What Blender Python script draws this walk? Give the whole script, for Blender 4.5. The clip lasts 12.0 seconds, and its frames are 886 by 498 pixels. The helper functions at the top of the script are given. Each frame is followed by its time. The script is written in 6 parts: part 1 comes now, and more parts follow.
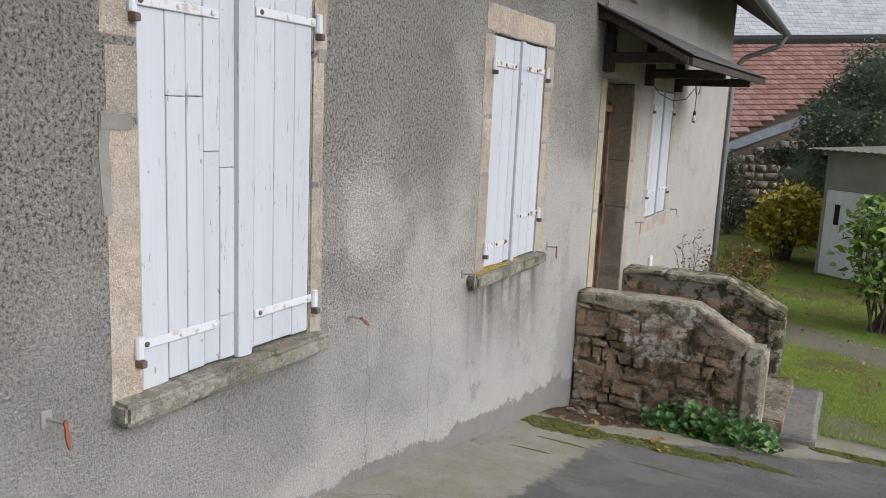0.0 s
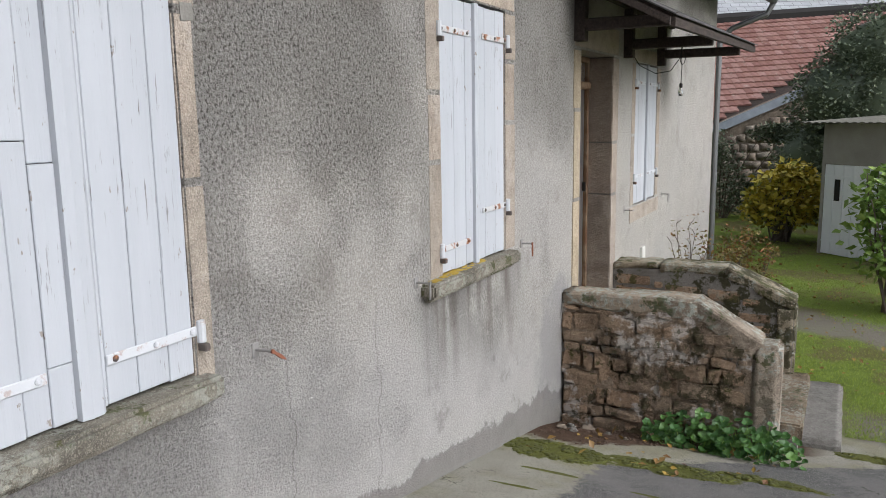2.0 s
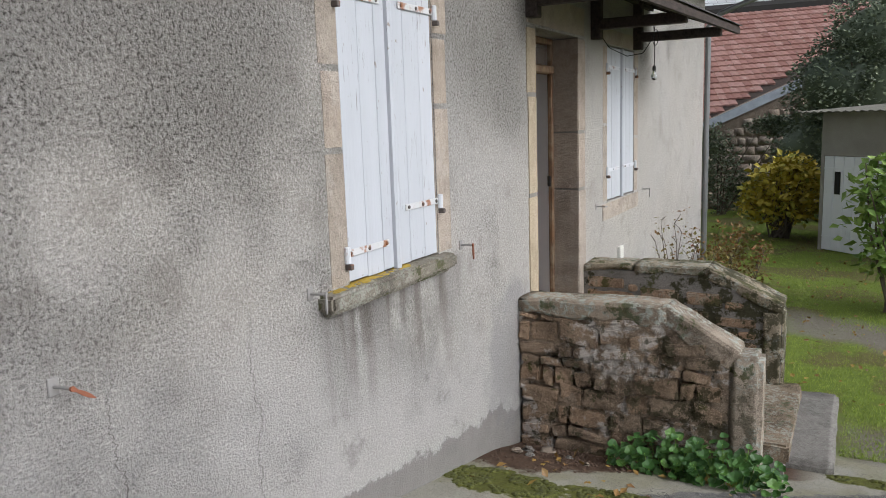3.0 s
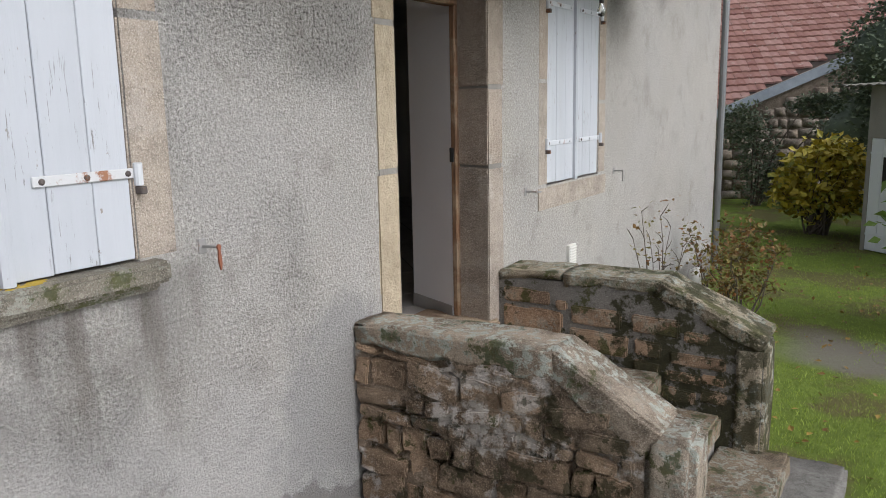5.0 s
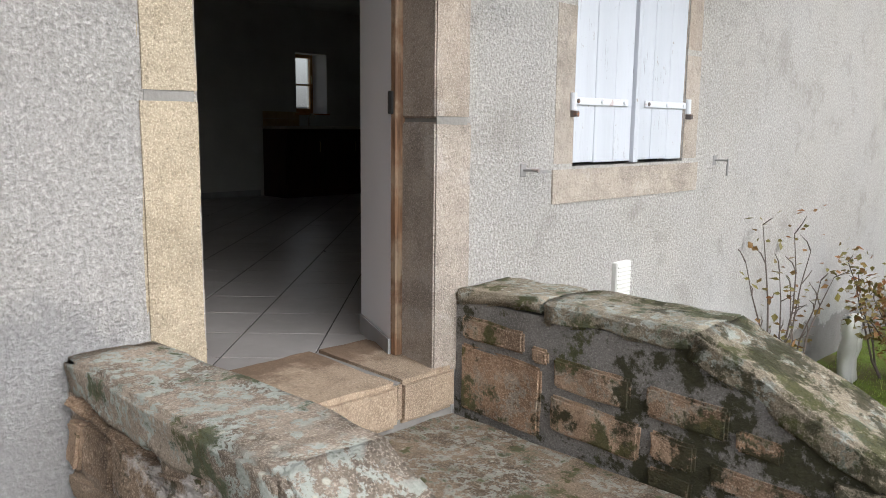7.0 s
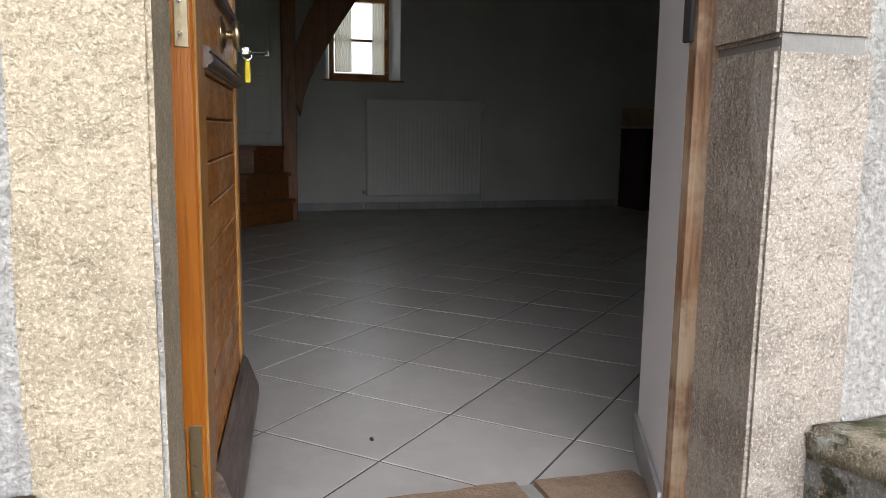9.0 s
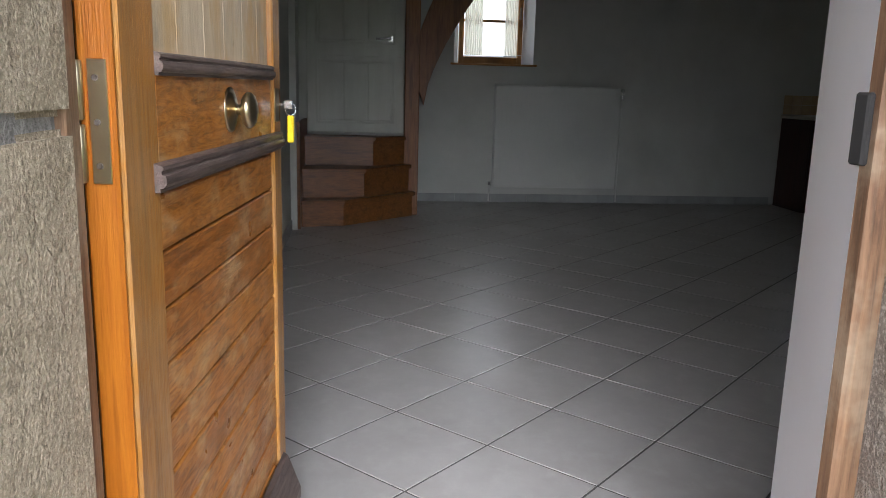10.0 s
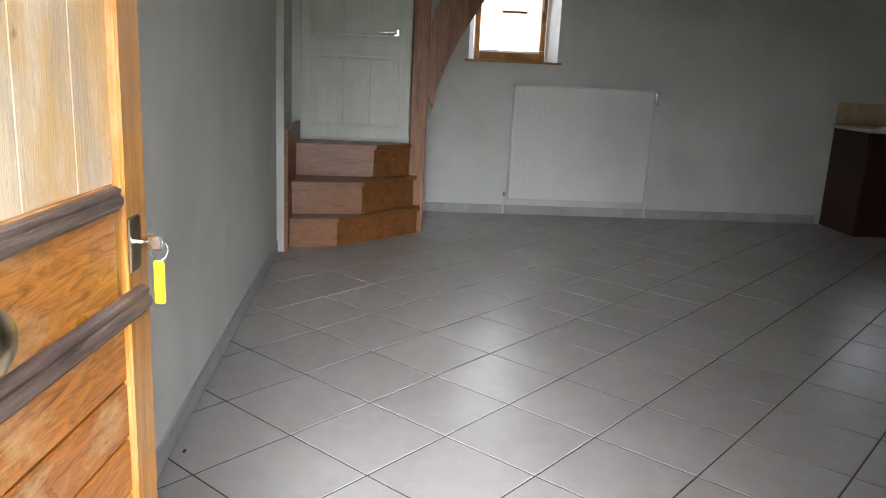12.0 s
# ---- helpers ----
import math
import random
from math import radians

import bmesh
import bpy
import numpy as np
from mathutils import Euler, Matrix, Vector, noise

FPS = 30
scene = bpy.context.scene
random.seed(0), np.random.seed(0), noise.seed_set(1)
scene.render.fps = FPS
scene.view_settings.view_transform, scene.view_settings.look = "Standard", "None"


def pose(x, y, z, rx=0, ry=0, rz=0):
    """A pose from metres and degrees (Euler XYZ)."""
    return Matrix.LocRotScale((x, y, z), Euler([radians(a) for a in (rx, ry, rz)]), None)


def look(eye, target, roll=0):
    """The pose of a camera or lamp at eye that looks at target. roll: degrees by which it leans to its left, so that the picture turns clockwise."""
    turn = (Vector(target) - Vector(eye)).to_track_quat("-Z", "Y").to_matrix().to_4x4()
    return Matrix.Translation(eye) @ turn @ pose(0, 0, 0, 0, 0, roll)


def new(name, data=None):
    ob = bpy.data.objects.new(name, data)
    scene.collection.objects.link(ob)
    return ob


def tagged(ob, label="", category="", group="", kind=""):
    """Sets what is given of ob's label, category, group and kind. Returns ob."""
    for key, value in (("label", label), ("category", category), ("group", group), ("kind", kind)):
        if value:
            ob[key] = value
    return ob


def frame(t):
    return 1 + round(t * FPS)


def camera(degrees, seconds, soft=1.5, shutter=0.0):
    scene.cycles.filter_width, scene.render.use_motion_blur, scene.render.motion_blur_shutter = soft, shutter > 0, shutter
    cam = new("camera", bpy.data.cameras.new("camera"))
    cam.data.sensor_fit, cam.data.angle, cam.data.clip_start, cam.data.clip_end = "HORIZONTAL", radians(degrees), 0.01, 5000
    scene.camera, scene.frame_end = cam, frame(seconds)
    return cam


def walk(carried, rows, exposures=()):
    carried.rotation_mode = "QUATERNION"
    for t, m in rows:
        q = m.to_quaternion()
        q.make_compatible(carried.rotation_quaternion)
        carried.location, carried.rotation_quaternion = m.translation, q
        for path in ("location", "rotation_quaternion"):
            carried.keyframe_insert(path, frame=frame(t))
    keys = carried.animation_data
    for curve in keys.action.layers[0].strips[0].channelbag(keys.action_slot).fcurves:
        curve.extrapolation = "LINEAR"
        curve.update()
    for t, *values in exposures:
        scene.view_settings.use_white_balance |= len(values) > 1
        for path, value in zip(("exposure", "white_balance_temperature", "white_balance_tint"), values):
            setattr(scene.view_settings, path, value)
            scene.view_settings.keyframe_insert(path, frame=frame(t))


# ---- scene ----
cam = camera(58.9, 12.0, soft=0.9)
PATH = [
    (0, (0.087, -0.155, 1.941), (-0.827, 1.593, 1.606), 2.6),
    (0.5, (0.047, -0.082, 1.91), (-0.86, 1.669, 1.576), 1.3),
    (1, (0.056, 0.116, 1.906), (-0.85, 1.868, 1.572), 0.7),
    (1.5, (-0.006, 0.386, 1.836), (-0.913, 2.137, 1.502), 0.2),
    (2, (-0.076, 0.724, 1.811), (-0.98, 2.478, 1.481), -0.9),
    (2.5, (0.016, 1.113, 1.758), (-0.893, 2.865, 1.433), -1.3),
    (2.7, (0.037, 1.276, 1.726), (-0.876, 3.026, 1.403), -1.5),
    (4.3, (0.183, 3.016, 1.573), (-0.782, 4.735, 1.236), -3.8),
    (4.5, (0.212, 3.243, 1.534), (-0.757, 4.959, 1.192), -3.1),
    (5, (0.278, 3.825, 1.442), (-0.755, 5.499, 1.081), -1.1),
    (5.5, (0.28, 4.418, 1.334), (-0.776, 6.078, 0.975), -0.4),
    (6, (0.292, 4.997, 1.211), (-0.932, 6.532, 0.831), 0.3),
    (6.5, (0.154, 5.557, 1.12), (-1.113, 7.053, 0.723), 0.4),
    (6.7, (0.159, 5.762, 1.09), (-1.142, 7.24, 0.734), 0.7),
    (8.3, (-0.414, 7.139, 0.770), (-2.249, 7.858, 0.495), -0.3),
    (8.5, (-0.567, 7.167, 0.755), (-2.435, 7.829, 0.48), 0.1),
    (9, (-0.952, 7.338, 0.888), (-2.848, 7.9, 0.587), 0.8),
    (9.5, (-1.209, 7.51, 0.988), (-3.142, 7.889, 0.637), 0.6),
    (10, (-1.405, 7.624, 1.157), (-3.353, 7.83, 0.754), 1.5),
    (10.5, (-1.701, 7.65, 1.24), (-3.65, 7.798, 0.817), 2.9),
    (11, (-1.875, 7.677, 1.362), (-3.821, 7.799, 0.917), 3.2),
    (11.5, (-2.016, 7.75, 1.381), (-3.957, 7.893, 0.922), 3.5),
    (12, (-2.244, 7.762, 1.381), (-4.181, 7.931, 0.913), 2.8),
]
EXPOSURES = [(0.0, 0.12, 6150, 11), (2.5, 0.17, 6120, 11), (4.5, 0.1, 6100, 11), (6.0, 0.22, 6100, 11), (7.0, 0.55, 6050, 11), (8.5, 0.85, 5950, 11), (9.0, 0.9, 5950, 11), (9.5, 1.2, 5800, 11),
             (10.0, 1.75, 5720, 11), (10.5, 2.35, 6250, 11), (11.0, 2.95, 6550, 11), (11.5, 3.2, 6150, 11), (12.0, 3.4, 5850, 11)]
walk(cam, [(t, look(eye, target, roll)) for t, eye, target, roll in PATH], EXPOSURES)

# ---- sky and sun ----
SKY, SUN, SUN_UP, SUN_TURN = 0.15, 0.65, 34.0, 95.0
world = bpy.data.worlds.new("world")
scene.world = world
world.use_nodes = True
wn = world.node_tree.nodes
wl = world.node_tree.links
sky = wn.new("ShaderNodeTexSky")
sky.sky_type, sky.sun_disc = "NISHITA", False
sky.sun_elevation, sky.sun_rotation = radians(SUN_UP), radians(SUN_TURN)
sky.air_density, sky.dust_density, sky.ozone_density = 1.0, 6.0, 1.0
hsv = wn.new("ShaderNodeHueSaturation")
hsv.inputs["Saturation"].default_value = 0.2
wl.new(sky.outputs[0], hsv.inputs["Color"])
wl.new(hsv.outputs[0], wn["Background"].inputs["Color"])
wn["Background"].inputs["Strength"].default_value = SKY
sun = new("sun", bpy.data.lights.new("sun", "SUN"))
sun.data.energy, sun.data.angle, sun.data.color = SUN, radians(75), (1.0, 0.97, 0.92)
a, e = radians(SUN_TURN), radians(SUN_UP)
sun.matrix_world = look((0, 0, 0), (-math.sin(a) * math.cos(e), -math.cos(a) * math.cos(e), -math.sin(e)))


# daylight that the sky sends through the two openings of the back wall
for y0, y1, z0, z1, watts in ((8.655, 9.225, 1.495, 2.245, 0.8), (12.70, 13.08, 1.25, 1.95, 0.12)):
    lamp = new("window_daylight", bpy.data.lights.new("window_daylight", "AREA"))
    lamp.data.shape, lamp.data.size, lamp.data.size_y, lamp.data.energy, lamp.data.color = "RECTANGLE", y1 - y0, z1 - z0, watts, (1.0, 0.97, 0.90)
    lamp.matrix_world = look((-9.80, (y0 + y1) / 2, (z0 + z1) / 2), (-5.0, (y0 + y1) / 2, (z0 + z1) / 2))

# ---- materials ----
class Mat:
    """A procedural material that is put together step by step."""

    def __init__(self, name, rough=0.8, metal=0.0, spec=0.5):
        self.m = bpy.data.materials.new(name)
        self.m.use_nodes = True
        self.t = self.m.node_tree
        self.b = self.t.nodes["Principled BSDF"]
        self.b.inputs["Roughness"].default_value = rough
        self.b.inputs["Metallic"].default_value = metal
        self.b.inputs["Specular IOR Level"].default_value = spec
        self.co = self.n("ShaderNodeTexCoord").outputs["Object"]
        self.height = None

    def n(self, kind, **k):
        node = self.t.nodes.new(kind)
        for key, v in k.items():
            node.inputs[key.replace("_", " ")].default_value = v
        return node

    def link(self, a, b):
        self.t.links.new(a, b)

    def world(self):
        self.co = self.n("ShaderNodeNewGeometry").outputs["Position"]
        return self

    def scaled(self, v):
        k = self.n("ShaderNodeMapping")
        k.inputs["Scale"].default_value = v
        self.link(self.co, k.inputs["Vector"])
        return k.outputs[0]

    def noise(self, scale, detail=4.0, rough=0.6, stretch=None, distortion=0.0):
        k = self.n("ShaderNodeTexNoise", Scale=scale, Detail=detail, Roughness=rough, Distortion=distortion)
        self.link(self.scaled(stretch) if stretch else self.co, k.inputs["Vector"])
        return k.outputs["Fac"]

    def voronoi(self, scale, feature="F1", stretch=None):
        k = self.n("ShaderNodeTexVoronoi", Scale=scale)
        k.feature = feature
        self.link(self.scaled(stretch) if stretch else self.co, k.inputs["Vector"])
        return k.outputs["Distance"]

    def ramp(self, fac, *stops):
        k = self.n("ShaderNodeValToRGB")
        els = k.color_ramp.elements
        while len(els) < len(stops):
            els.new(0.5)
        for el, (p, c) in zip(els, stops):
            el.position = p
            el.color = (*c, 1) if isinstance(c, tuple) else (c, c, c, 1)
        self.link(fac, k.inputs["Fac"])
        return k.outputs["Color"]

    def mix(self, fac, a, b, how="MIX"):
        k = self.n("ShaderNodeMix")
        k.data_type, k.blend_type = "RGBA", how
        for v, i in ((fac, 0), (a, 6), (b, 7)):
            if isinstance(v, (int, float)):
                k.inputs[i].default_value = v if i == 0 else (v, v, v, 1)
            elif isinstance(v, tuple):
                k.inputs[i].default_value = (*v, 1)
            else:
                self.link(v, k.inputs[i])
        return k.outputs[2]

    def math(self, op, a, b=0.0, c=0.0):
        k = self.n("ShaderNodeMath")
        k.operation = op
        for i, v in enumerate((a, b, c)):
            if isinstance(v, (int, float)):
                k.inputs[i].default_value = v
            else:
                self.link(v, k.inputs[i])
        return k.outputs[0]

    def smooth(self, v, lo, hi):
        k = self.n("ShaderNodeMapRange")
        k.interpolation_type = "SMOOTHSTEP"
        self.link(v, k.inputs["Value"])
        k.inputs["From Min"].default_value, k.inputs["From Max"].default_value = lo, hi
        return k.outputs[0]

    def xyz(self):
        k = self.n("ShaderNodeSeparateXYZ")
        self.link(self.co, k.inputs[0])
        return k.outputs

    def rand(self, island=False):
        return self.n("ShaderNodeNewGeometry").outputs["Random Per Island"] if island else self.n("ShaderNodeObjectInfo").outputs["Random"]

    def color(self, c):
        if isinstance(c, tuple):
            self.b.inputs["Base Color"].default_value = (*c, 1)
        else:
            self.link(c, self.b.inputs["Base Color"])
        return self

    def rough(self, v):
        self.link(v, self.b.inputs["Roughness"])
        return self

    def bump(self, h, dist=0.003, strength=1.0):
        k = self.n("ShaderNodeBump", Strength=strength, Distance=dist)
        self.link(h, k.inputs["Height"])
        if self.height:
            self.link(self.height, k.inputs["Normal"])
        self.height = k.outputs[0]
        self.link(self.height, self.b.inputs["Normal"])
        return self


def mottled(name, dark, light, scale=6.0, rough=0.85, bump=0.002, grain=60.0, stretch=None, metal=0.0, vary=0.0, island=False):
    m = Mat(name, rough, metal)
    c = m.mix(m.noise(scale, 5, stretch=stretch), dark, light)
    c = m.mix(m.math("MULTIPLY", m.smooth(m.noise(scale * 0.23, 3), 0.45, 0.7), 0.35), c, tuple(v * 0.6 for v in dark))
    if vary:
        c = m.mix(vary, c, m.ramp(m.rand(island), (0.0, 0.15), (1.0, 0.95)), "SOFT_LIGHT")
    m.color(c)
    m.bump(m.noise(grain, 4, stretch=stretch), bump)
    return m.m


def stucco_mat():
    m = Mat("roughcast", 0.93, 0, 0.2).world()
    x, y, z = m.xyz()
    grit = m.math("ADD", m.math("MULTIPLY", m.noise(66, 5, 0.68, distortion=0.15), 0.8), m.math("MULTIPLY", m.noise(190, 3, 0.65), 0.2))
    lump = m.voronoi(95)
    base = m.mix(m.noise(2.2, 6), (0.33, 0.31, 0.282), (0.49, 0.465, 0.425))
    # mask for darker, more pitted roughcast, rising with z and towards low y
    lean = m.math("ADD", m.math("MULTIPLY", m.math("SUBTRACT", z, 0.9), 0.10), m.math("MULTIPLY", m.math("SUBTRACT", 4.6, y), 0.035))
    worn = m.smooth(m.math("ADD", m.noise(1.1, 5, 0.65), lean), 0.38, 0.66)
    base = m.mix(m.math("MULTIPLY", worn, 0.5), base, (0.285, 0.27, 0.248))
    base = m.mix(m.math("MULTIPLY", m.smooth(m.noise(0.9, 5), 0.35, 0.70), 0.7), base, (0.42, 0.405, 0.385))
    # relief shading put into the colour: pits darkened, crests lightened
    base = m.mix(m.math("MULTIPLY", m.smooth(grit, 0.475, 0.41), m.math("ADD", 0.28, m.math("MULTIPLY", worn, 0.62))), base, (0.095, 0.085, 0.075))
    base = m.mix(m.math("MULTIPLY", m.smooth(grit, 0.51, 0.60), 0.5), base, (0.66, 0.64, 0.605))
    base = m.mix(m.math("MULTIPLY", m.smooth(m.noise(4.0, 6, 0.7), 0.52, 0.68), 0.4), base, (0.24, 0.215, 0.19))
    # height above the ground that falls with y
    gy = m.math("MINIMUM", y, 7.3)
    lift = m.math("ADD", m.math("ADD", z, m.math("MULTIPLY", m.math("SUBTRACT", gy, 3.4), 0.2)), 0.0)
    ragged = m.math("MULTIPLY", m.math("SUBTRACT", m.noise(1.7, 5, 0.65), 0.5), 1.1)
    edge = m.math("ADD", lift, ragged)
    low = m.smooth(edge, 1.15, 0.45)
    base = m.mix(m.math("MULTIPLY", low, 0.5), base, m.mix(m.noise(5, 5), (0.38, 0.37, 0.36), (0.50, 0.495, 0.49)))
    plinth = m.smooth(m.math("ADD", m.math("ADD", lift, m.math("MULTIPLY", m.math("SUBTRACT", gy, 5.0), -0.075)), m.math("MULTIPLY", m.math("SUBTRACT", m.noise(1.3, 6, 0.7), 0.5), 0.6)), 0.13, 0.10)
    cement = m.mix(m.noise(7, 5), (0.17, 0.16, 0.15), (0.26, 0.245, 0.23))
    base = m.mix(m.math("MULTIPLY", plinth, 0.85), base, cement)
    # rain streaks under the sill of the second window
    run = m.math("MULTIPLY", m.smooth(y, 4.3, 4.6), m.smooth(y, 6.1, 5.6))
    run = m.math("MULTIPLY", run, m.math("MULTIPLY", m.smooth(z, 0.1, 0.75), m.smooth(z, 0.9, 0.82)))
    wet = m.math("MULTIPLY", run, m.smooth(m.noise(2.6, 5, 0.6), 0.36, 0.52))
    base = m.mix(m.math("MULTIPLY", wet, 0.55), base, (0.19, 0.18, 0.17))
    # grey shadow patch painted on the wall beside the near parapet
    py, pz = m.math("SUBTRACT", y, 6.72), m.math("SUBTRACT", z, 0.0)
    foot = m.math("ADD", m.math("ADD", m.math("MULTIPLY", m.math("MULTIPLY", py, py), 3.2), m.math("MULTIPLY", m.math("MULTIPLY", pz, pz), 2.6)), m.math("MULTIPLY", m.math("SUBTRACT", m.noise(3.4, 6, 0.7), 0.5), 2.2))
    base = m.mix(m.math("MULTIPLY", m.smooth(foot, 0.95, 0.35), 0.45), base, (0.20, 0.20, 0.205))
    # narrow vertical rain streaks under the same sill
    streak = m.smooth(m.noise(9, 3, 0.5, stretch=(1, 1, 0.1)), 0.42, 0.66)
    base = m.mix(m.math("MULTIPLY", m.math("MULTIPLY", run, streak), 0.62), base, (0.12, 0.10, 0.085))
    for cy in (3.25, 3.95):
        path = m.math("ADD", m.math("SUBTRACT", y, cy), m.math("MULTIPLY", m.math("SUBTRACT", m.noise(3.0, 5, 0.7, stretch=(0, 0, 1)), 0.5), 0.35))
        hair = m.math("MULTIPLY", m.smooth(m.math("ABSOLUTE", path), 0.004, 0.0015), m.smooth(z, 1.1, 0.7))
        base = m.mix(m.math("MULTIPLY", hair, 0.6), base, (0.10, 0.09, 0.08))
    damp = m.math("MULTIPLY", m.smooth(m.noise(3.1, 6, 0.7), 0.60, 0.70), m.smooth(lift, 1.1, 0.5))
    base = m.mix(m.math("MULTIPLY", damp, 0.5), base, (0.20, 0.185, 0.17))
    m.color(base)
    m.bump(m.math("MULTIPLY", m.math("SUBTRACT", grit, m.math("MULTIPLY", lump, 0.15)), m.math("ADD", 0.6, m.math("MULTIPLY", worn, 1.0))), 0.037)
    m.bump(m.noise(9, 4), 0.004)
    return m.m


def stone_mat(name, dark, light, grime=0.3, lichen=0.0, moss=0.0, grain=110.0, bump=0.005, vary=0.25, island=False, white=0.0, algae=None, trodden=False):
    m = Mat(name, 0.92, 0, 0.2).world()
    c = m.mix(m.noise(9, 6, 0.65), dark, light)
    c = m.mix(m.math("MULTIPLY", m.smooth(m.noise(2.6, 5, 0.7), 0.45, 0.65), grime), c, tuple(v * 0.3 for v in dark))
    c = m.mix(m.math("MULTIPLY", m.smooth(m.noise(70, 3), 0.55, 0.7), 0.35), c, tuple(v * 0.5 for v in dark))
    c = m.mix(vary, c, m.ramp(m.rand(island), (0.0, (0.16, 0.13, 0.11)), (0.3, (0.55, 0.42, 0.32)), (0.6, (0.42, 0.42, 0.42)), (1.0, (0.9, 0.76, 0.66))), "OVERLAY")
    salt = m.smooth(m.noise(160, 3, 0.7), 0.50, 0.62)
    c = m.mix(m.math("MULTIPLY", salt, 0.45), c, tuple(min(1.0, v * 1.45) for v in light))
    c = m.mix(m.math("MULTIPLY", m.smooth(m.noise(120, 3, 0.7), 0.46, 0.36), 0.4), c, tuple(v * 0.45 for v in dark))
    if white:
        c = m.mix(m.math("MULTIPLY", m.smooth(m.noise(3.3, 6, 0.7), 0.54, 0.62), white), c, (0.58, 0.54, 0.50))
    if lichen:
        spots = m.math("MULTIPLY", m.smooth(m.noise(22, 6, 0.75), 0.49, 0.54), m.smooth(m.noise(3.0, 3), 0.40, 0.50))
        c = m.mix(m.math("MULTIPLY", spots, lichen), c, m.mix(m.noise(40, 2), (0.27, 0.285, 0.245), (0.47, 0.48, 0.425)))
        spot2 = m.smooth(m.voronoi(22), 0.24, 0.15)
        c = m.mix(m.math("MULTIPLY", m.math("MULTIPLY", spot2, m.smooth(m.noise(4.1, 3), 0.5, 0.6)), lichen), c, (0.46, 0.44, 0.36))
    if moss:
        patch = m.smooth(m.noise(5.5, 6, 0.75), 0.60 - 0.16 * moss, 0.66 - 0.12 * moss)
        c = m.mix(m.math("MULTIPLY", patch, 0.85), c, m.mix(m.noise(30, 3), (0.018, 0.020, 0.009), (0.10, 0.11, 0.028)))
    if trodden:
        # brown dirt trodden in along the door side
        x, y, z = m.xyz()
        reach = m.math("ADD", m.math("MULTIPLY", m.math("SUBTRACT", m.noise(5, 6, 0.7), 0.5), 0.9), m.math("MULTIPLY", m.math("ADD", x, 2.42), -1.0))
        c = m.mix(m.math("MULTIPLY", m.smooth(reach, -0.06, 0.12), 0.75), c, m.mix(m.noise(18, 5, 0.7), (0.085, 0.050, 0.030), (0.22, 0.145, 0.095)))
    if algae:
        # black algae that has grown in patches, thicker towards the foot and the free end of the wall
        amount, x0, x1 = algae
        x, y, z = m.xyz()
        grow = m.math("ADD", m.math("MULTIPLY", m.smooth(x, x0, x1), 0.125), m.math("MULTIPLY", m.smooth(z, 0.30, -0.35), 0.05))
        patch = m.smooth(m.math("ADD", m.noise(6.5, 7, 0.72), grow), 0.60, 0.67)
        c = m.mix(m.math("MULTIPLY", patch, amount), c, m.mix(m.noise(34, 4, 0.7), (0.016, 0.015, 0.010), (0.075, 0.072, 0.035)))
    m.color(c)
    m.bump(m.noise(grain, 4, 0.7), bump)
    m.bump(m.noise(16, 5, 0.6), bump * 2.2)
    return m.m


def paint_mat(name, dark=(0.50, 0.52, 0.55), light=(0.74, 0.77, 0.82), wear=0.5):
    m = Mat(name, 0.6, 0, 0.35).world()
    c = m.mix(m.noise(7, 5, stretch=(1, 1, 0.12)), dark, light)
    c = m.mix(0.25, c, m.ramp(m.rand(), (0.0, 0.35), (1.0, 0.65)), "SOFT_LIGHT")
    crack = m.smooth(m.noise(80, 7, 0.75, stretch=(1, 1, 0.06), distortion=0.35), 0.60, 0.63)
    where = m.smooth(m.noise(3.2, 5), 0.46, 0.60)
    c = m.mix(m.math("MULTIPLY", m.math("MULTIPLY", crack, where), wear), c, (0.13, 0.115, 0.10))
    chips = m.smooth(m.noise(24, 4, 0.6, stretch=(1, 1, 0.5)), 0.67, 0.70)
    c = m.mix(m.math("MULTIPLY", chips, wear), c, (0.24, 0.20, 0.165))
    m.color(c)
    m.bump(m.noise(50, 5, 0.7, stretch=(1, 1, 0.05)), 0.002)
    return m.m


def wood_mat(name, dark, light, rough=0.45, stretch=(8, 8, 0.6), grain=9.0, vary=0.2, worn=0.0):
    m = Mat(name, rough, 0, 0.4)
    g = m.noise(grain, 6, 0.65, stretch=stretch, distortion=0.6)
    c = m.ramp(g, (0.28, dark), (0.5, tuple((a + b) / 2 for a, b in zip(dark, light))), (0.72, light))
    c = m.mix(vary, c, m.ramp(m.rand(), (0.0, 0.2), (1.0, 0.8)), "SOFT_LIGHT")
    c = m.mix(m.math("MULTIPLY", m.smooth(m.noise(grain * 0.35, 4, 0.6, stretch=stretch), 0.5, 0.68), 0.5), c, tuple(v * 0.45 for v in dark))
    if worn:
        c = m.mix(m.math("MULTIPLY", m.smooth(m.noise(4.5, 5, 0.7), 0.42, 0.62), worn), c, (0.36, 0.29, 0.20))
        c = m.mix(m.math("MULTIPLY", m.smooth(m.noise(13, 5, 0.7), 0.62, 0.70), 0.4), c, (0.10, 0.06, 0.035))
    m.color(c)
    m.bump(m.noise(grain * 3, 5, 0.6, stretch=stretch), 0.0012)
    return m.m


def leaf_mat(name, *cols):
    m = Mat(name, 0.5, 0, 0.4)
    n = len(cols) - 1
    m.color(m.mix(0.35, m.ramp(m.rand(True), *[(i / max(n, 1), c) for i, c in enumerate(cols)]), m.mix(m.noise(2.5, 3), cols[0], cols[-1])))
    return m.m


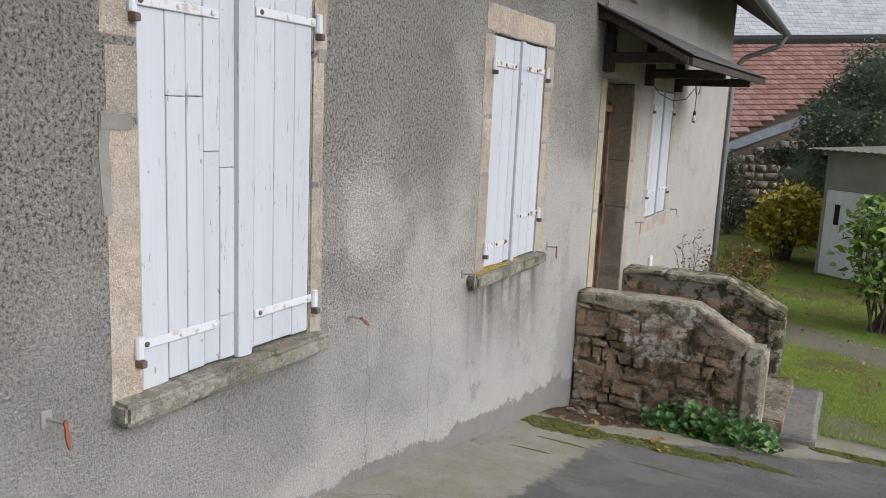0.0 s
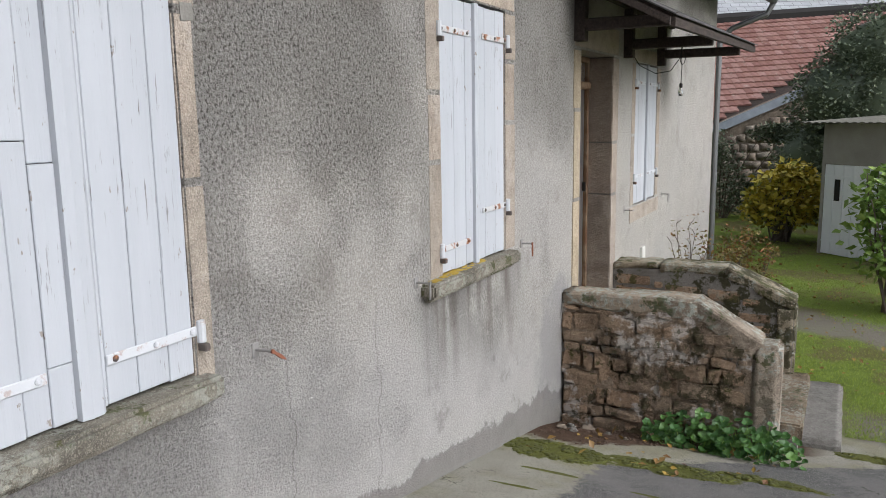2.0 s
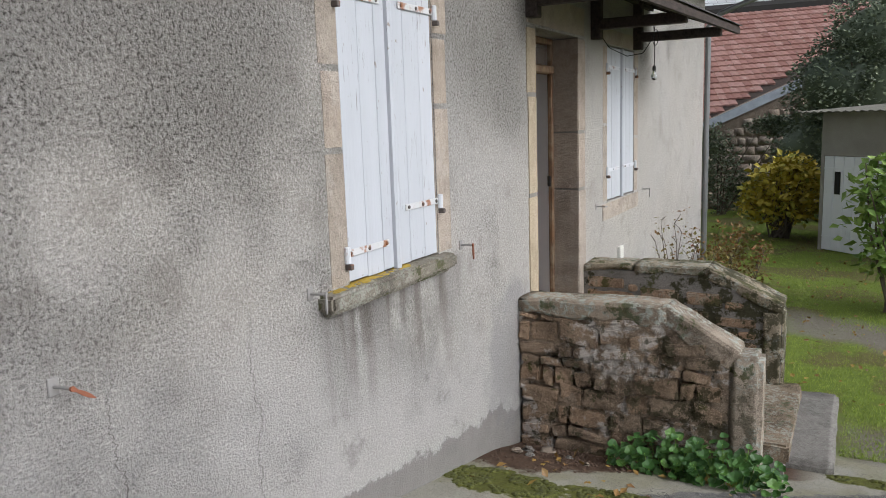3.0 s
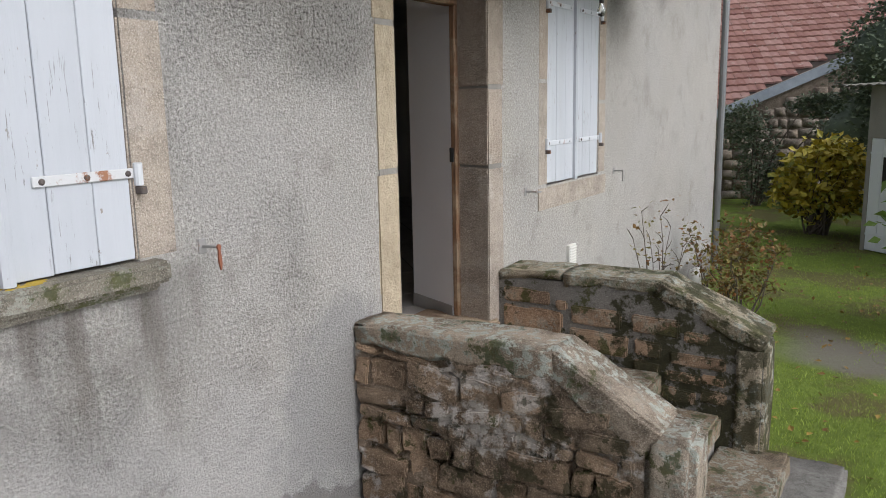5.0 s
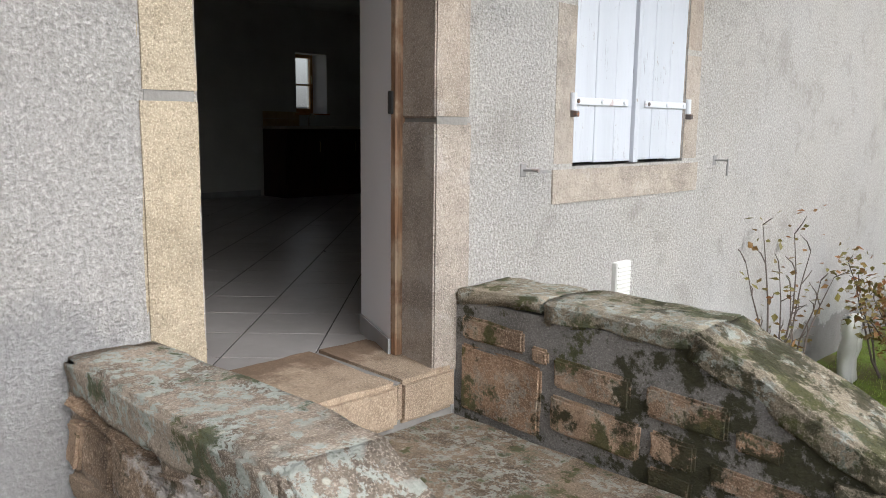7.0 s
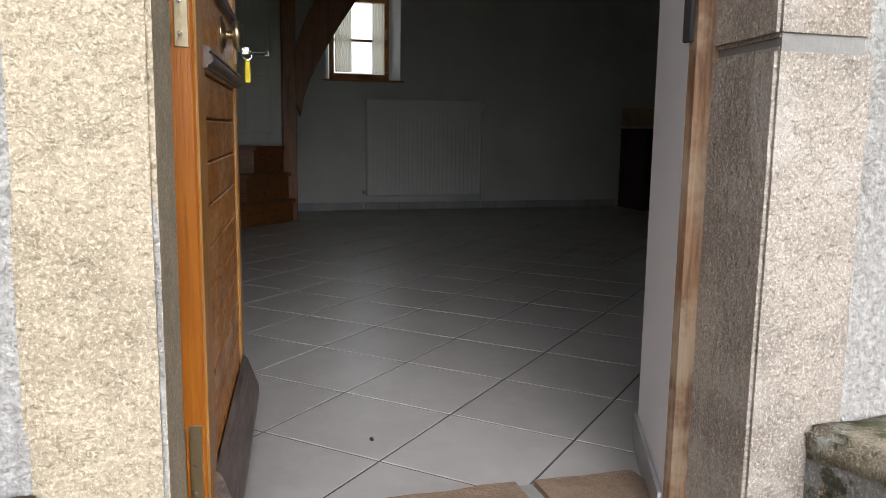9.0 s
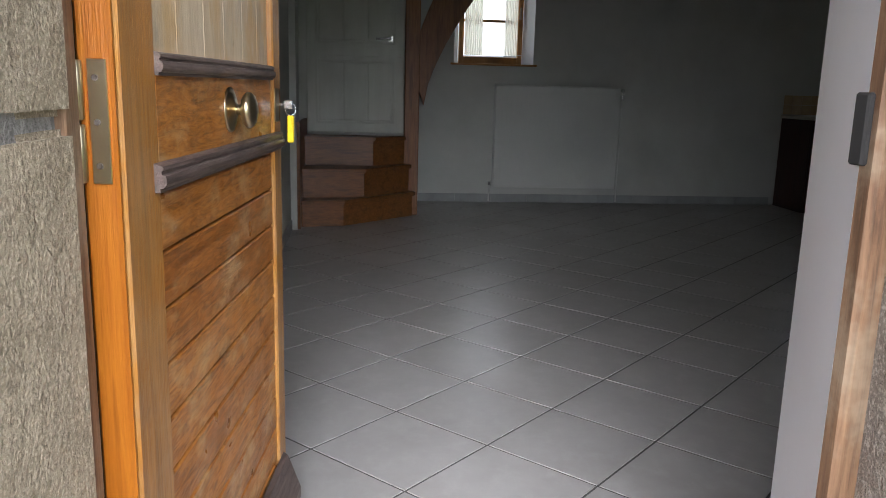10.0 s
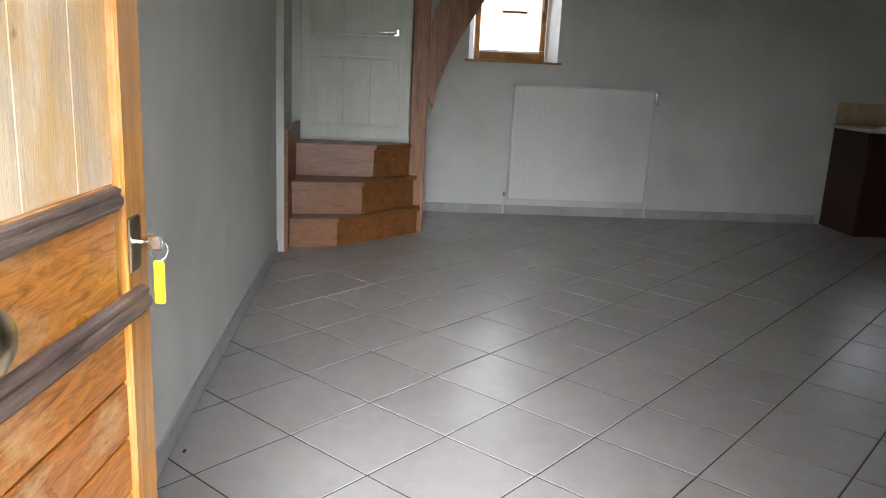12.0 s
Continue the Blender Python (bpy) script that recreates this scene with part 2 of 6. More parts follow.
def metal_mat(name, col, rust=0.3, rough=0.5, metal=0.6, rustcol=(0.20, 0.075, 0.03)):
    m = Mat(name, rough, metal, 0.5).world()
    c = m.mix(m.math("MULTIPLY", m.smooth(m.noise(14, 5, 0.7), 0.62 - 0.2 * rust, 0.68 - 0.1 * rust), min(1.0, rust * 1.6)), col, m.mix(m.noise(40, 3), rustcol, (0.36, 0.16, 0.07)))
    m.color(c)
    m.bump(m.noise(80, 3), 0.0008)
    return m.m


def ground_mat():
    m = Mat("ground_surface", 0.95, 0, 0.2).world()
    x, y, z = m.xyz()
    speck = m.smooth(m.noise(210, 2, 0.6), 0.56, 0.64)
    asphalt = m.mix(m.noise(30, 4, 0.7), (0.035, 0.035, 0.036), (0.19, 0.186, 0.18))
    asphalt = m.mix(m.math("MULTIPLY", speck, 0.9), asphalt, (0.44, 0.43, 0.41))
    asphalt = m.mix(m.math("MULTIPLY", m.smooth(m.voronoi(75), 0.30, 0.18), 0.55), asphalt, (0.33, 0.32, 0.30))
    asphalt = m.mix(m.math("MULTIPLY", m.smooth(m.noise(130, 3, 0.7), 0.46, 0.38), 0.7), asphalt, (0.03, 0.03, 0.03))
    asphalt = m.mix(m.math("MULTIPLY", m.smooth(m.noise(1.6, 5, 0.65), 0.46, 0.62), 0.55), asphalt, (0.22, 0.21, 0.20))
    cement = m.mix(m.noise(3, 7, 0.7), (0.21, 0.20, 0.16), (0.46, 0.44, 0.385))
    cement = m.mix(m.math("MULTIPLY", m.smooth(m.noise(1.2, 5, 0.6), 0.45, 0.6), 0.5), cement, (0.24, 0.23, 0.13))
    cement = m.mix(m.math("MULTIPLY", m.smooth(m.noise(110, 4, 0.75), 0.52, 0.60), 0.55), cement, (0.10, 0.092, 0.08))
    wob = m.math("MULTIPLY", m.math("SUBTRACT", m.noise(0.8, 5, 0.6), 0.5), 1.2)
    fine = m.math("MULTIPLY", m.math("SUBTRACT", m.noise(7, 6, 0.75), 0.5), 1.0)
    side = m.math("ADD", m.math("ADD", x, 1.42), m.math("MULTIPLY", fine, 0.35))
    front = m.math("ADD", m.math("SUBTRACT", m.math("MULTIPLY", m.math("ADD", x, 1.4), 0.9), m.math("SUBTRACT", y, 5.62)), m.math("MULTIPLY", fine, 0.4))
    c = m.mix(m.smooth(m.math("MINIMUM", side, front), -0.02, 0.05), cement, asphalt)
    crack = m.n("ShaderNodeTexVoronoi", Scale=1.15)
    crack.feature = "DISTANCE_TO_EDGE"
    warp = m.n("ShaderNodeVectorMath")
    warp.operation = "ADD"
    bend = m.n("ShaderNodeTexNoise", Scale=2.5, Detail=5.0)
    m.link(m.co, bend.inputs["Vector"])
    m.link(m.co, warp.inputs[0])
    m.link(bend.outputs["Color"], warp.inputs[1])
    m.link(warp.outputs[0], crack.inputs["Vector"])
    line = m.smooth(crack.outputs["Distance"], 0.008, 0.002)
    c = m.mix(m.math("MULTIPLY", m.math("MULTIPLY", line, m.smooth(m.noise(1.7, 2), 0.52, 0.60)), 0.7), c, (0.05, 0.05, 0.035))
    # moss cushions near the steps
    mosscol = m.mix(m.noise(40, 4, 0.7), (0.022, 0.026, 0.006), (0.17, 0.18, 0.03))
    for mx, my, rx, ry in ((-1.80, 5.68, 0.42, 0.26), (-1.02, 5.80, 0.44, 0.16), (-0.40, 5.93, 0.34, 0.09), (-1.62, 5.15, 0.20, 0.025), (-1.70, 4.75, 0.15, 0.02), (0.35, 7.30, 0.40, 0.10), (-0.9, 5.1, 0.25, 0.02)):
        dx = m.math("DIVIDE", m.math("SUBTRACT", x, mx), rx)
        dy = m.math("DIVIDE", m.math("SUBTRACT", y, my), ry)
        dist = m.math("ADD", m.math("ADD", m.math("MULTIPLY", dx, dx), m.math("MULTIPLY", dy, dy)), m.math("MULTIPLY", fine, 3.2))
        c = m.mix(m.math("MULTIPLY", m.smooth(dist, 1.1, 0.85), 0.96), c, mosscol)
    # soil in the corner of the steps
    soil = m.mix(m.noise(20, 5, 0.7), (0.035, 0.020, 0.014), (0.14, 0.090, 0.060))
    rim = m.math("ADD", m.math("SUBTRACT", y, m.math("ADD", 5.97, m.math("MULTIPLY", m.math("MAXIMUM", m.math("ADD", x, 1.7), 0.0), 0.75))), m.math("MULTIPLY", fine, 0.35))
    c = m.mix(m.math("MULTIPLY", m.smooth(rim, -0.03, 0.06), m.smooth(x, 0.0, -0.3)), c, soil)
    # lawn with worn gravel tracks
    grass = m.mix(m.noise(6, 6, 0.7), (0.075, 0.105, 0.018), (0.20, 0.27, 0.045))
    grass = m.mix(m.smooth(m.noise(0.9, 5, 0.65), 0.48, 0.6), grass, (0.13, 0.12, 0.045))
    gravel = m.mix(m.noise(60, 4, 0.7), (0.12, 0.105, 0.09), (0.27, 0.25, 0.22))
    across = m.math("ADD", m.math("MULTIPLY", m.math("SUBTRACT", x, -0.2), 0.36), m.math("MULTIPLY", m.math("SUBTRACT", y, 11.6), 0.93))
    track = m.math("MULTIPLY", m.smooth(m.math("ABSOLUTE", m.math("ADD", across, wob)), 0.75, 0.3), m.smooth(x, -1.0, -0.4))
    track2 = m.math("MULTIPLY", m.smooth(m.math("ABSOLUTE", m.math("ADD", m.math("SUBTRACT", across, -3.2), wob)), 0.7, 0.25), m.smooth(x, -0.1, 0.3))
    lawn = m.mix(m.math("MULTIPLY", m.math("MAXIMUM", track, track2), 0.85), grass, gravel)
    lawnmask = m.smooth(m.math("ADD", y, m.math("ADD", m.math("MULTIPLY", wob, 0.6), m.math("MULTIPLY", x, 0.1))), 7.65, 7.8)
    lawnmask = m.math("MAXIMUM", lawnmask, m.smooth(y, 8.9, 9.0))
    c = m.mix(lawnmask, c, lawn)
    m.color(c)
    m.bump(m.noise(160, 4, 0.7), 0.008)
    m.bump(m.noise(11, 5), 0.02)
    return m.m


STUCCO = stucco_mat()
JAMB = stone_mat("dressed_sandstone", (0.30, 0.258, 0.215), (0.50, 0.445, 0.38), grime=0.35, grain=90, bump=0.010, vary=0.25, white=0.25)
JAMB_YELLOW = stone_mat("ochre_sandstone", (0.36, 0.295, 0.205), (0.55, 0.475, 0.355), grime=0.25, grain=95, bump=0.009, vary=0.15)
SILL = stone_mat("weathered_sill", (0.115, 0.103, 0.082), (0.29, 0.27, 0.225), grime=0.7, lichen=0.5, moss=0.3, vary=0.1)
CAP = stone_mat("lichened_coping", (0.22, 0.175, 0.13), (0.43, 0.37, 0.30), grime=0.75, lichen=1.0, moss=0.25, vary=0.15, bump=0.008, algae=(0.6, -1.0, 1.5))
CAP_MOSS = stone_mat("mossy_coping", (0.20, 0.17, 0.115), (0.40, 0.35, 0.27), grime=0.7, lichen=1.0, moss=0.6, vary=0.15, bump=0.008, algae=(0.85, -1.9, -0.9))
RUBBLE = stone_mat("rubble_stone", (0.165, 0.120, 0.085), (0.42, 0.325, 0.235), grime=0.75, vary=0.45, white=0.7, bump=0.012, moss=0.1, algae=(0.8, -2.6, 0.8))
BLOCK = stone_mat("pink_stone_block", (0.26, 0.175, 0.115), (0.47, 0.35, 0.25), grime=0.7, moss=0.5, lichen=0.35, vary=0.45, bump=0.009, algae=(0.95, -1.85, -1.1))
BARNSTONE = stone_mat("barn_rubble", (0.20, 0.17, 0.14), (0.44, 0.39, 0.33), grime=0.6, vary=0.4)
MORTAR = mottled("mortar", (0.10, 0.078, 0.058), (0.34, 0.28, 0.22), 9, 0.95, 0.014, 30)
BED = stone_mat("rough_mortar_bed", (0.15, 0.105, 0.070), (0.36, 0.285, 0.215), grime=0.7, vary=0.0, white=0.8, bump=0.014, grain=70, algae=(0.8, -2.6, 0.8))
POINTING = stone_mat("algae_grown_pointing", (0.15, 0.14, 0.125), (0.27, 0.255, 0.235), grime=0.3, moss=0.1, vary=0.0, bump=0.006, algae=(0.95, -1.8, -1.1))
MORTAR_GREY = mottled("grey_mortar", (0.16, 0.15, 0.135), (0.31, 0.295, 0.27), 8, 0.95, 0.005, 60)
STEP = stone_mat("step_stone", (0.13, 0.100, 0.068), (0.33, 0.26, 0.19), grime=0.7, lichen=0.6, moss=0.45, vary=0.2, bump=0.008)
SLAB = stone_mat("door_slab_stone", (0.29, 0.22, 0.155), (0.50, 0.405, 0.30), grime=0.35, vary=0.2, bump=0.007, trodden=True)
FLAG = stone_mat("grey_flagstone", (0.12, 0.115, 0.105), (0.23, 0.22, 0.205), grime=0.4, lichen=0.2)
WHITE = paint_mat("white_shutter_paint", (0.39, 0.41, 0.44), (0.52, 0.54, 0.575), 0.85)
WHITE_IRON = metal_mat("white_painted_iron", (0.56, 0.575, 0.60), 0.3, 0.55, 0.0)
RUSTY_WHITE = metal_mat("rust_streaked_white_iron", (0.54, 0.545, 0.55), 0.6, 0.6, 0.0)
IRON = metal_mat("rusty_iron", (0.13, 0.11, 0.10), 0.6, 0.7, 0.5)
GREY_IRON = metal_mat("grey_iron", (0.30, 0.29, 0.28), 0.2, 0.6, 0.3)
RUST_PEN = metal_mat("rust_red_iron", (0.27, 0.10, 0.055), 0.4, 0.8, 0.2)
DARK_WOOD = wood_mat("dark_weathered_wood", (0.018, 0.013, 0.011), (0.075, 0.055, 0.045), 0.8, (6, 0.8, 6))
ORANGE = wood_mat("varnished_orange_wood", (0.24, 0.065, 0.004), (0.38, 0.13, 0.010), 0.3, (9, 9, 0.5))
DOORWOOD_V = wood_mat("varnished_oak_stile", (0.20, 0.075, 0.010), (0.44, 0.20, 0.038), 0.36, (9, 9, 0.6), worn=0.2)
def bleached_wood():
    """Old varnish that sun has taken off in blotches, with a few knots."""
    m = Mat("sun_bleached_wood", 0.5, 0, 0.4)
    g = m.noise(7, 6, 0.65, stretch=(3.2, 3.2, 0.5), distortion=1.2)
    c = m.ramp(g, (0.28, (0.50, 0.37, 0.22)), (0.55, (0.62, 0.49, 0.33)), (0.8, (0.72, 0.60, 0.44)))
    c = m.mix(0.3, c, m.ramp(m.rand(), (0.0, 0.3), (1.0, 0.75)), "SOFT_LIGHT")
    c = m.mix(m.math("MULTIPLY", m.smooth(m.noise(5, 5, 0.65, stretch=(1, 1, 0.55)), 0.46, 0.60), 0.75), c, (0.55, 0.34, 0.13))
    c = m.mix(m.math("MULTIPLY", m.smooth(m.noise(7, 6, 0.7, stretch=(1, 1, 0.4)), 0.53, 0.66), 0.5), c, (0.36, 0.31, 0.25))
    c = m.mix(m.math("MULTIPLY", m.smooth(m.noise(11, 3), 0.66, 0.73), 0.85), c, (0.12, 0.075, 0.045))
    m.color(c)
    m.bump(m.noise(26, 5, 0.6, stretch=(5, 5, 0.5)), 0.0012)
    return m.m


def varnished_boards():
    """Oak boards along x: rings of grain, varnish worn to pale and dark blotches."""
    m = Mat("varnished_oak", 0.34, 0, 0.45)
    g = m.noise(9, 7, 0.7, stretch=(1.0, 7, 7), distortion=1.6)
    c = m.ramp(g, (0.30, (0.10, 0.030, 0.005)), (0.48, (0.30, 0.105, 0.014)), (0.62, (0.44, 0.175, 0.028)), (0.78, (0.19, 0.062, 0.009)))
    c = m.mix(0.3, c, m.ramp(m.rand(), (0.0, 0.15), (1.0, 0.85)), "SOFT_LIGHT")
    c = m.mix(m.math("MULTIPLY", m.smooth(m.noise(5.5, 6, 0.7, stretch=(0.8, 1, 1.6)), 0.50, 0.66), 0.55), c, (0.58, 0.40, 0.20))
    c = m.mix(m.math("MULTIPLY", m.smooth(m.noise(8, 6, 0.75, stretch=(0.7, 1, 1.8)), 0.55, 0.68), 0.55), c, (0.11, 0.042, 0.012))
    m.color(c)
    m.rough(m.ramp(m.noise(14, 4), (0.3, 0.26), (0.7, 0.50)))
    m.bump(m.noise(27, 5, 0.6, stretch=(1, 8, 8)), 0.0014)
    return m.m


DOORWORN = bleached_wood()
DOORWOOD = varnished_boards()
MOULD = wood_mat("grey_brown_moulding", (0.035, 0.022, 0.018), (0.17, 0.125, 0.105), 0.45, (1, 9, 9))
FRAMEWOOD = wood_mat("old_frame_wood", (0.07, 0.035, 0.019), (0.26, 0.145, 0.075), 0.65, (9, 9, 0.5), worn=0.5)
STAIRWOOD = wood_mat("reddish_stair_wood", (0.12, 0.045, 0.012), (0.25, 0.105, 0.030), 0.35, (7, 0.7, 7))
POSTWOOD = wood_mat("reddish_post_wood", (0.17, 0.065, 0.025), (0.34, 0.15, 0.055), 0.4, (7, 7, 0.6))
WINWOOD = wood_mat("honey_window_wood", (0.36, 0.16, 0.04), (0.55, 0.28, 0.08), 0.35, (7, 1, 1))
PLASTER = mottled("white_plaster", (0.52, 0.52, 0.48), (0.72, 0.72, 0.675), 2.4, 0.8, 0.0025, 18)
REVEAL = mottled("smooth_white_reveal", (0.80, 0.81, 0.85), (0.85, 0.86, 0.89), 2.0, 0.6, 0.0006, 20)
RADIATOR = mottled("radiator_enamel", (0.70, 0.70, 0.66), (0.76, 0.76, 0.72), 3.0, 0.35, 0.0003, 20)
SKIRT = mottled("grey_skirting_tile", (0.30, 0.30, 0.30), (0.42, 0.42, 0.415), 9, 0.4, 0.0005, 40, vary=0.15)
GROUT = mottled("dark_grout", (0.045, 0.041, 0.037), (0.10, 0.094, 0.088), 10, 0.9, 0.001, 80)
KITCHEN = wood_mat("dark_red_cabinet", (0.028, 0.010, 0.008), (0.060, 0.022, 0.016), 0.45, (7, 7, 0.6))
WORKTOP = mottled("pale_worktop", (0.42, 0.38, 0.32), (0.60, 0.56, 0.48), 30, 0.35, 0.0003, 50)
SPLASH = mottled("tan_splash_tiles", (0.42, 0.30, 0.16), (0.56, 0.43, 0.25), 14, 0.3, 0.0005, 30, vary=0.2)
BRASS = metal_mat("aged_brass", (0.50, 0.42, 0.27), 0.1, 0.28, 1.0, (0.12, 0.09, 0.05))
STEEL = metal_mat("bright_steel", (0.70, 0.70, 0.70), 0.0, 0.2, 1.0)
YELLOW = mottled("yellow_plastic", (0.80, 0.60, 0.0), (0.88, 0.70, 0.01), 10, 0.35, 0.0002, 40)
WHITE_PLASTIC = mottled("white_plastic", (0.60, 0.59, 0.54), (0.70, 0.69, 0.65), 10, 0.4, 0.0002, 40)
COVER = mottled("dark_roof_covering", (0.035, 0.033, 0.032), (0.12, 0.115, 0.11), 9, 0.95, 0.004, 50)
ZINC = metal_mat("zinc", (0.22, 0.225, 0.23), 0.1, 0.45, 0.7)
SLATE = mottled("wet_slate", (0.30, 0.31, 0.33), (0.55, 0.57, 0.60), 3, 0.35, 0.004, 12, vary=0.3, island=True)
BLUEBOARD = mottled("pale_blue_painted_board", (0.22, 0.25, 0.29), (0.45, 0.51, 0.57), 5, 0.7, 0.002, 30)
SHEDWALL = mottled("grey_cement_render", (0.24, 0.225, 0.20), (0.42, 0.40, 0.37), 3, 0.95, 0.006, 60)
SHEDWHITE = paint_mat("shed_white_paint", (0.76, 0.79, 0.83), (0.84, 0.86, 0.90), 0.2)
CORR = mottled("fibre_cement_sheet", (0.10, 0.10, 0.08), (0.22, 0.21, 0.18), 5, 0.95, 0.004, 40)
# near-black: painted shade in gaps and recesses, also truly black iron and cables
DARK = mottled("gap_shade_and_black", (0.012, 0.011, 0.010), (0.02, 0.018, 0.016), 5, 0.9, 0.001, 40)
BARK = mottled("grey_bark", (0.07, 0.055, 0.045), (0.19, 0.155, 0.13), 20, 0.95, 0.003, 60)
IVY = leaf_mat("ivy_leaf", (0.075, 0.105, 0.075), (0.14, 0.18, 0.115), (0.23, 0.27, 0.16))
YLEAF = leaf_mat("yellow_leaf", (0.30, 0.22, 0.03), (0.68, 0.52, 0.05), (0.80, 0.64, 0.10), (0.26, 0.30, 0.05))
GLEAF = leaf_mat("green_leaf", (0.07, 0.15, 0.025), (0.16, 0.29, 0.05), (0.34, 0.46, 0.11))
PLANT = leaf_mat("celandine_leaf", (0.014, 0.055, 0.012), (0.035, 0.115, 0.022), (0.10, 0.20, 0.035))
ROSELEAF = leaf_mat("rose_leaf", (0.14, 0.07, 0.02), (0.17, 0.19, 0.04), (0.10, 0.14, 0.035), (0.30, 0.11, 0.04))
GRASS = leaf_mat("grass_blade", (0.13, 0.20, 0.024), (0.27, 0.40, 0.05), (0.42, 0.50, 0.09))
DRYLEAF = leaf_mat("fallen_leaf", (0.20, 0.11, 0.03), (0.42, 0.30, 0.05), (0.13, 0.06, 0.03))
SOIL = mottled("dark_soil", (0.035, 0.022, 0.015), (0.15, 0.10, 0.07), 20, 1.0, 0.004, 90)
MOSS_MAT = mottled("moss", (0.018, 0.022, 0.005), (0.15, 0.16, 0.025), 45, 1.0, 0.006, 160)
GROUND = ground_mat()


def tile_mat():
    m = Mat("grey_floor_tile", 0.33, 0, 0.5).world()
    c = m.mix(m.noise(3.2, 6, 0.65), (0.255, 0.235, 0.215), (0.40, 0.38, 0.36))
    c = m.mix(m.math("MULTIPLY", m.smooth(m.noise(11, 5, 0.7), 0.45, 0.72), 0.25), c, (0.45, 0.43, 0.41))
    c = m.mix(0.12, c, m.ramp(m.rand(), (0.0, 0.2), (1.0, 0.8)), "SOFT_LIGHT")
    m.color(c)
    m.rough(m.ramp(m.noise(2, 3), (0.3, 0.285), (0.7, 0.37)))
    m.bump(m.noise(7, 3), 0.0004)
    return m.m


TILE = tile_mat()


def rooftile_mat():
    m = Mat("red_roof_tile", 0.85, 0, 0.3)
    c = m.ramp(m.rand(True), (0.0, (0.21, 0.105, 0.088)), (0.5, (0.27, 0.145, 0.122)), (1.0, (0.33, 0.20, 0.175)))
    m.world()
    c = m.mix(m.math("MULTIPLY", m.smooth(m.noise(5, 5, 0.7), 0.58, 0.66), 0.5), c, (0.42, 0.38, 0.34))
    m.color(c)
    m.bump(m.noise(30, 4), 0.004)
    return m.m


ROOFTILE = rooftile_mat()


def glass_mat():
    m = Mat("window_glass", 0.02, 0, 0.5)
    m.color((0.95, 0.97, 0.96))
    m.b.inputs["Transmission Weight"].default_value = 1.0
    m.b.inputs["IOR"].default_value = 1.45
    return m.m


GLASS = glass_mat()


def lace_mat():
    m = Mat("lace", 0.9, 0, 0.1)
    m.color(m.mix(m.noise(20, 4), (0.70, 0.67, 0.58), (0.84, 0.82, 0.76)))
    m.b.inputs["Transmission Weight"].default_value = 0.0
    t = m.n("ShaderNodeBsdfTranslucent")
    t.inputs["Color"].default_value = (0.85, 0.82, 0.72, 1)
    mx = m.n("ShaderNodeMixShader", Fac=0.6)
    m.link(m.b.outputs[0], mx.inputs[1])
    m.link(t.outputs[0], mx.inputs[2])
    m.link(mx.outputs[0], m.t.nodes["Material Output"].inputs["Surface"])
    return m.m


LACE = lace_mat()


# ---- building helpers ----
def obj(name, bm, mat, parent=None, label="", category="", group="", kind="", smooth=False):
    me = bpy.data.meshes.new(name)
    bm.normal_update()
    bm.to_mesh(me)
    bm.free()
    me.materials.append(mat)
    if smooth:
        me.shade_smooth()
    ob = new(name, me)
    if parent:
        ob.parent = parent
    return tagged(ob, label, category, group, kind)


def part(name, bm, mat, parent, label="", smooth=False, kind=""):
    return obj(name, bm, mat, parent, label, smooth=smooth, kind=kind)


def thing(name, place, label, category, group="", rz=0.0):
    ob = new(name)
    ob.matrix_basis = pose(*place, 0, 0, rz)
    return tagged(ob, label, category, group)


def box(bm, lo, hi, bevel=0.0, m=None):
    v = [bm.verts.new((x, y, z)) for x in (lo[0], hi[0]) for y in (lo[1], hi[1]) for z in (lo[2], hi[2])]
    fs = [bm.faces.new([v[i] for i in f]) for f in ((0, 1, 3, 2), (4, 6, 7, 5), (0, 4, 5, 1), (2, 3, 7, 6), (0, 2, 6, 4), (1, 5, 7, 3))]
    if bevel:
        es = list({e for f in fs for e in f.edges})
        out = bmesh.ops.bevel(bm, geom=es, offset=bevel, segments=1, affect="EDGES")
        v = list({w for f in out["faces"] for w in f.verts} | {w for w in v if w.is_valid})
    if m is not None:
        for w in v:
            w.co = m @ w.co
    return v


def boxes(*specs, bevel=0.0):
    bm = bmesh.new()
    for lo, hi in specs:
        box(bm, lo, hi, bevel)
    return bm


def prism(points, z0, z1, bm=None):
    bm = bm or bmesh.new()
    a = [bm.verts.new((x, y, z0)) for x, y in points]
    b = [bm.verts.new((x, y, z1)) for x, y in points]
    n = len(points)
    bm.faces.new(a[::-1])
    bm.faces.new(b)
    for i in range(n):
        bm.faces.new((a[i], a[(i + 1) % n], b[(i + 1) % n], b[i]))
    bmesh.ops.recalc_face_normals(bm, faces=bm.faces)
    return bm


def loft(rings, bm=None, cap=True):
    bm = bm or bmesh.new()
    vs = [[bm.verts.new(p) for p in r] for r in rings]
    n = len(rings[0])
    for a, b in zip(vs, vs[1:]):
        for i in range(n):
            bm.faces.new((a[i], a[(i + 1) % n], b[(i + 1) % n], b[i]))
    if cap:
        bm.faces.new(vs[0][::-1])
        bm.faces.new(vs[-1])
    return bm


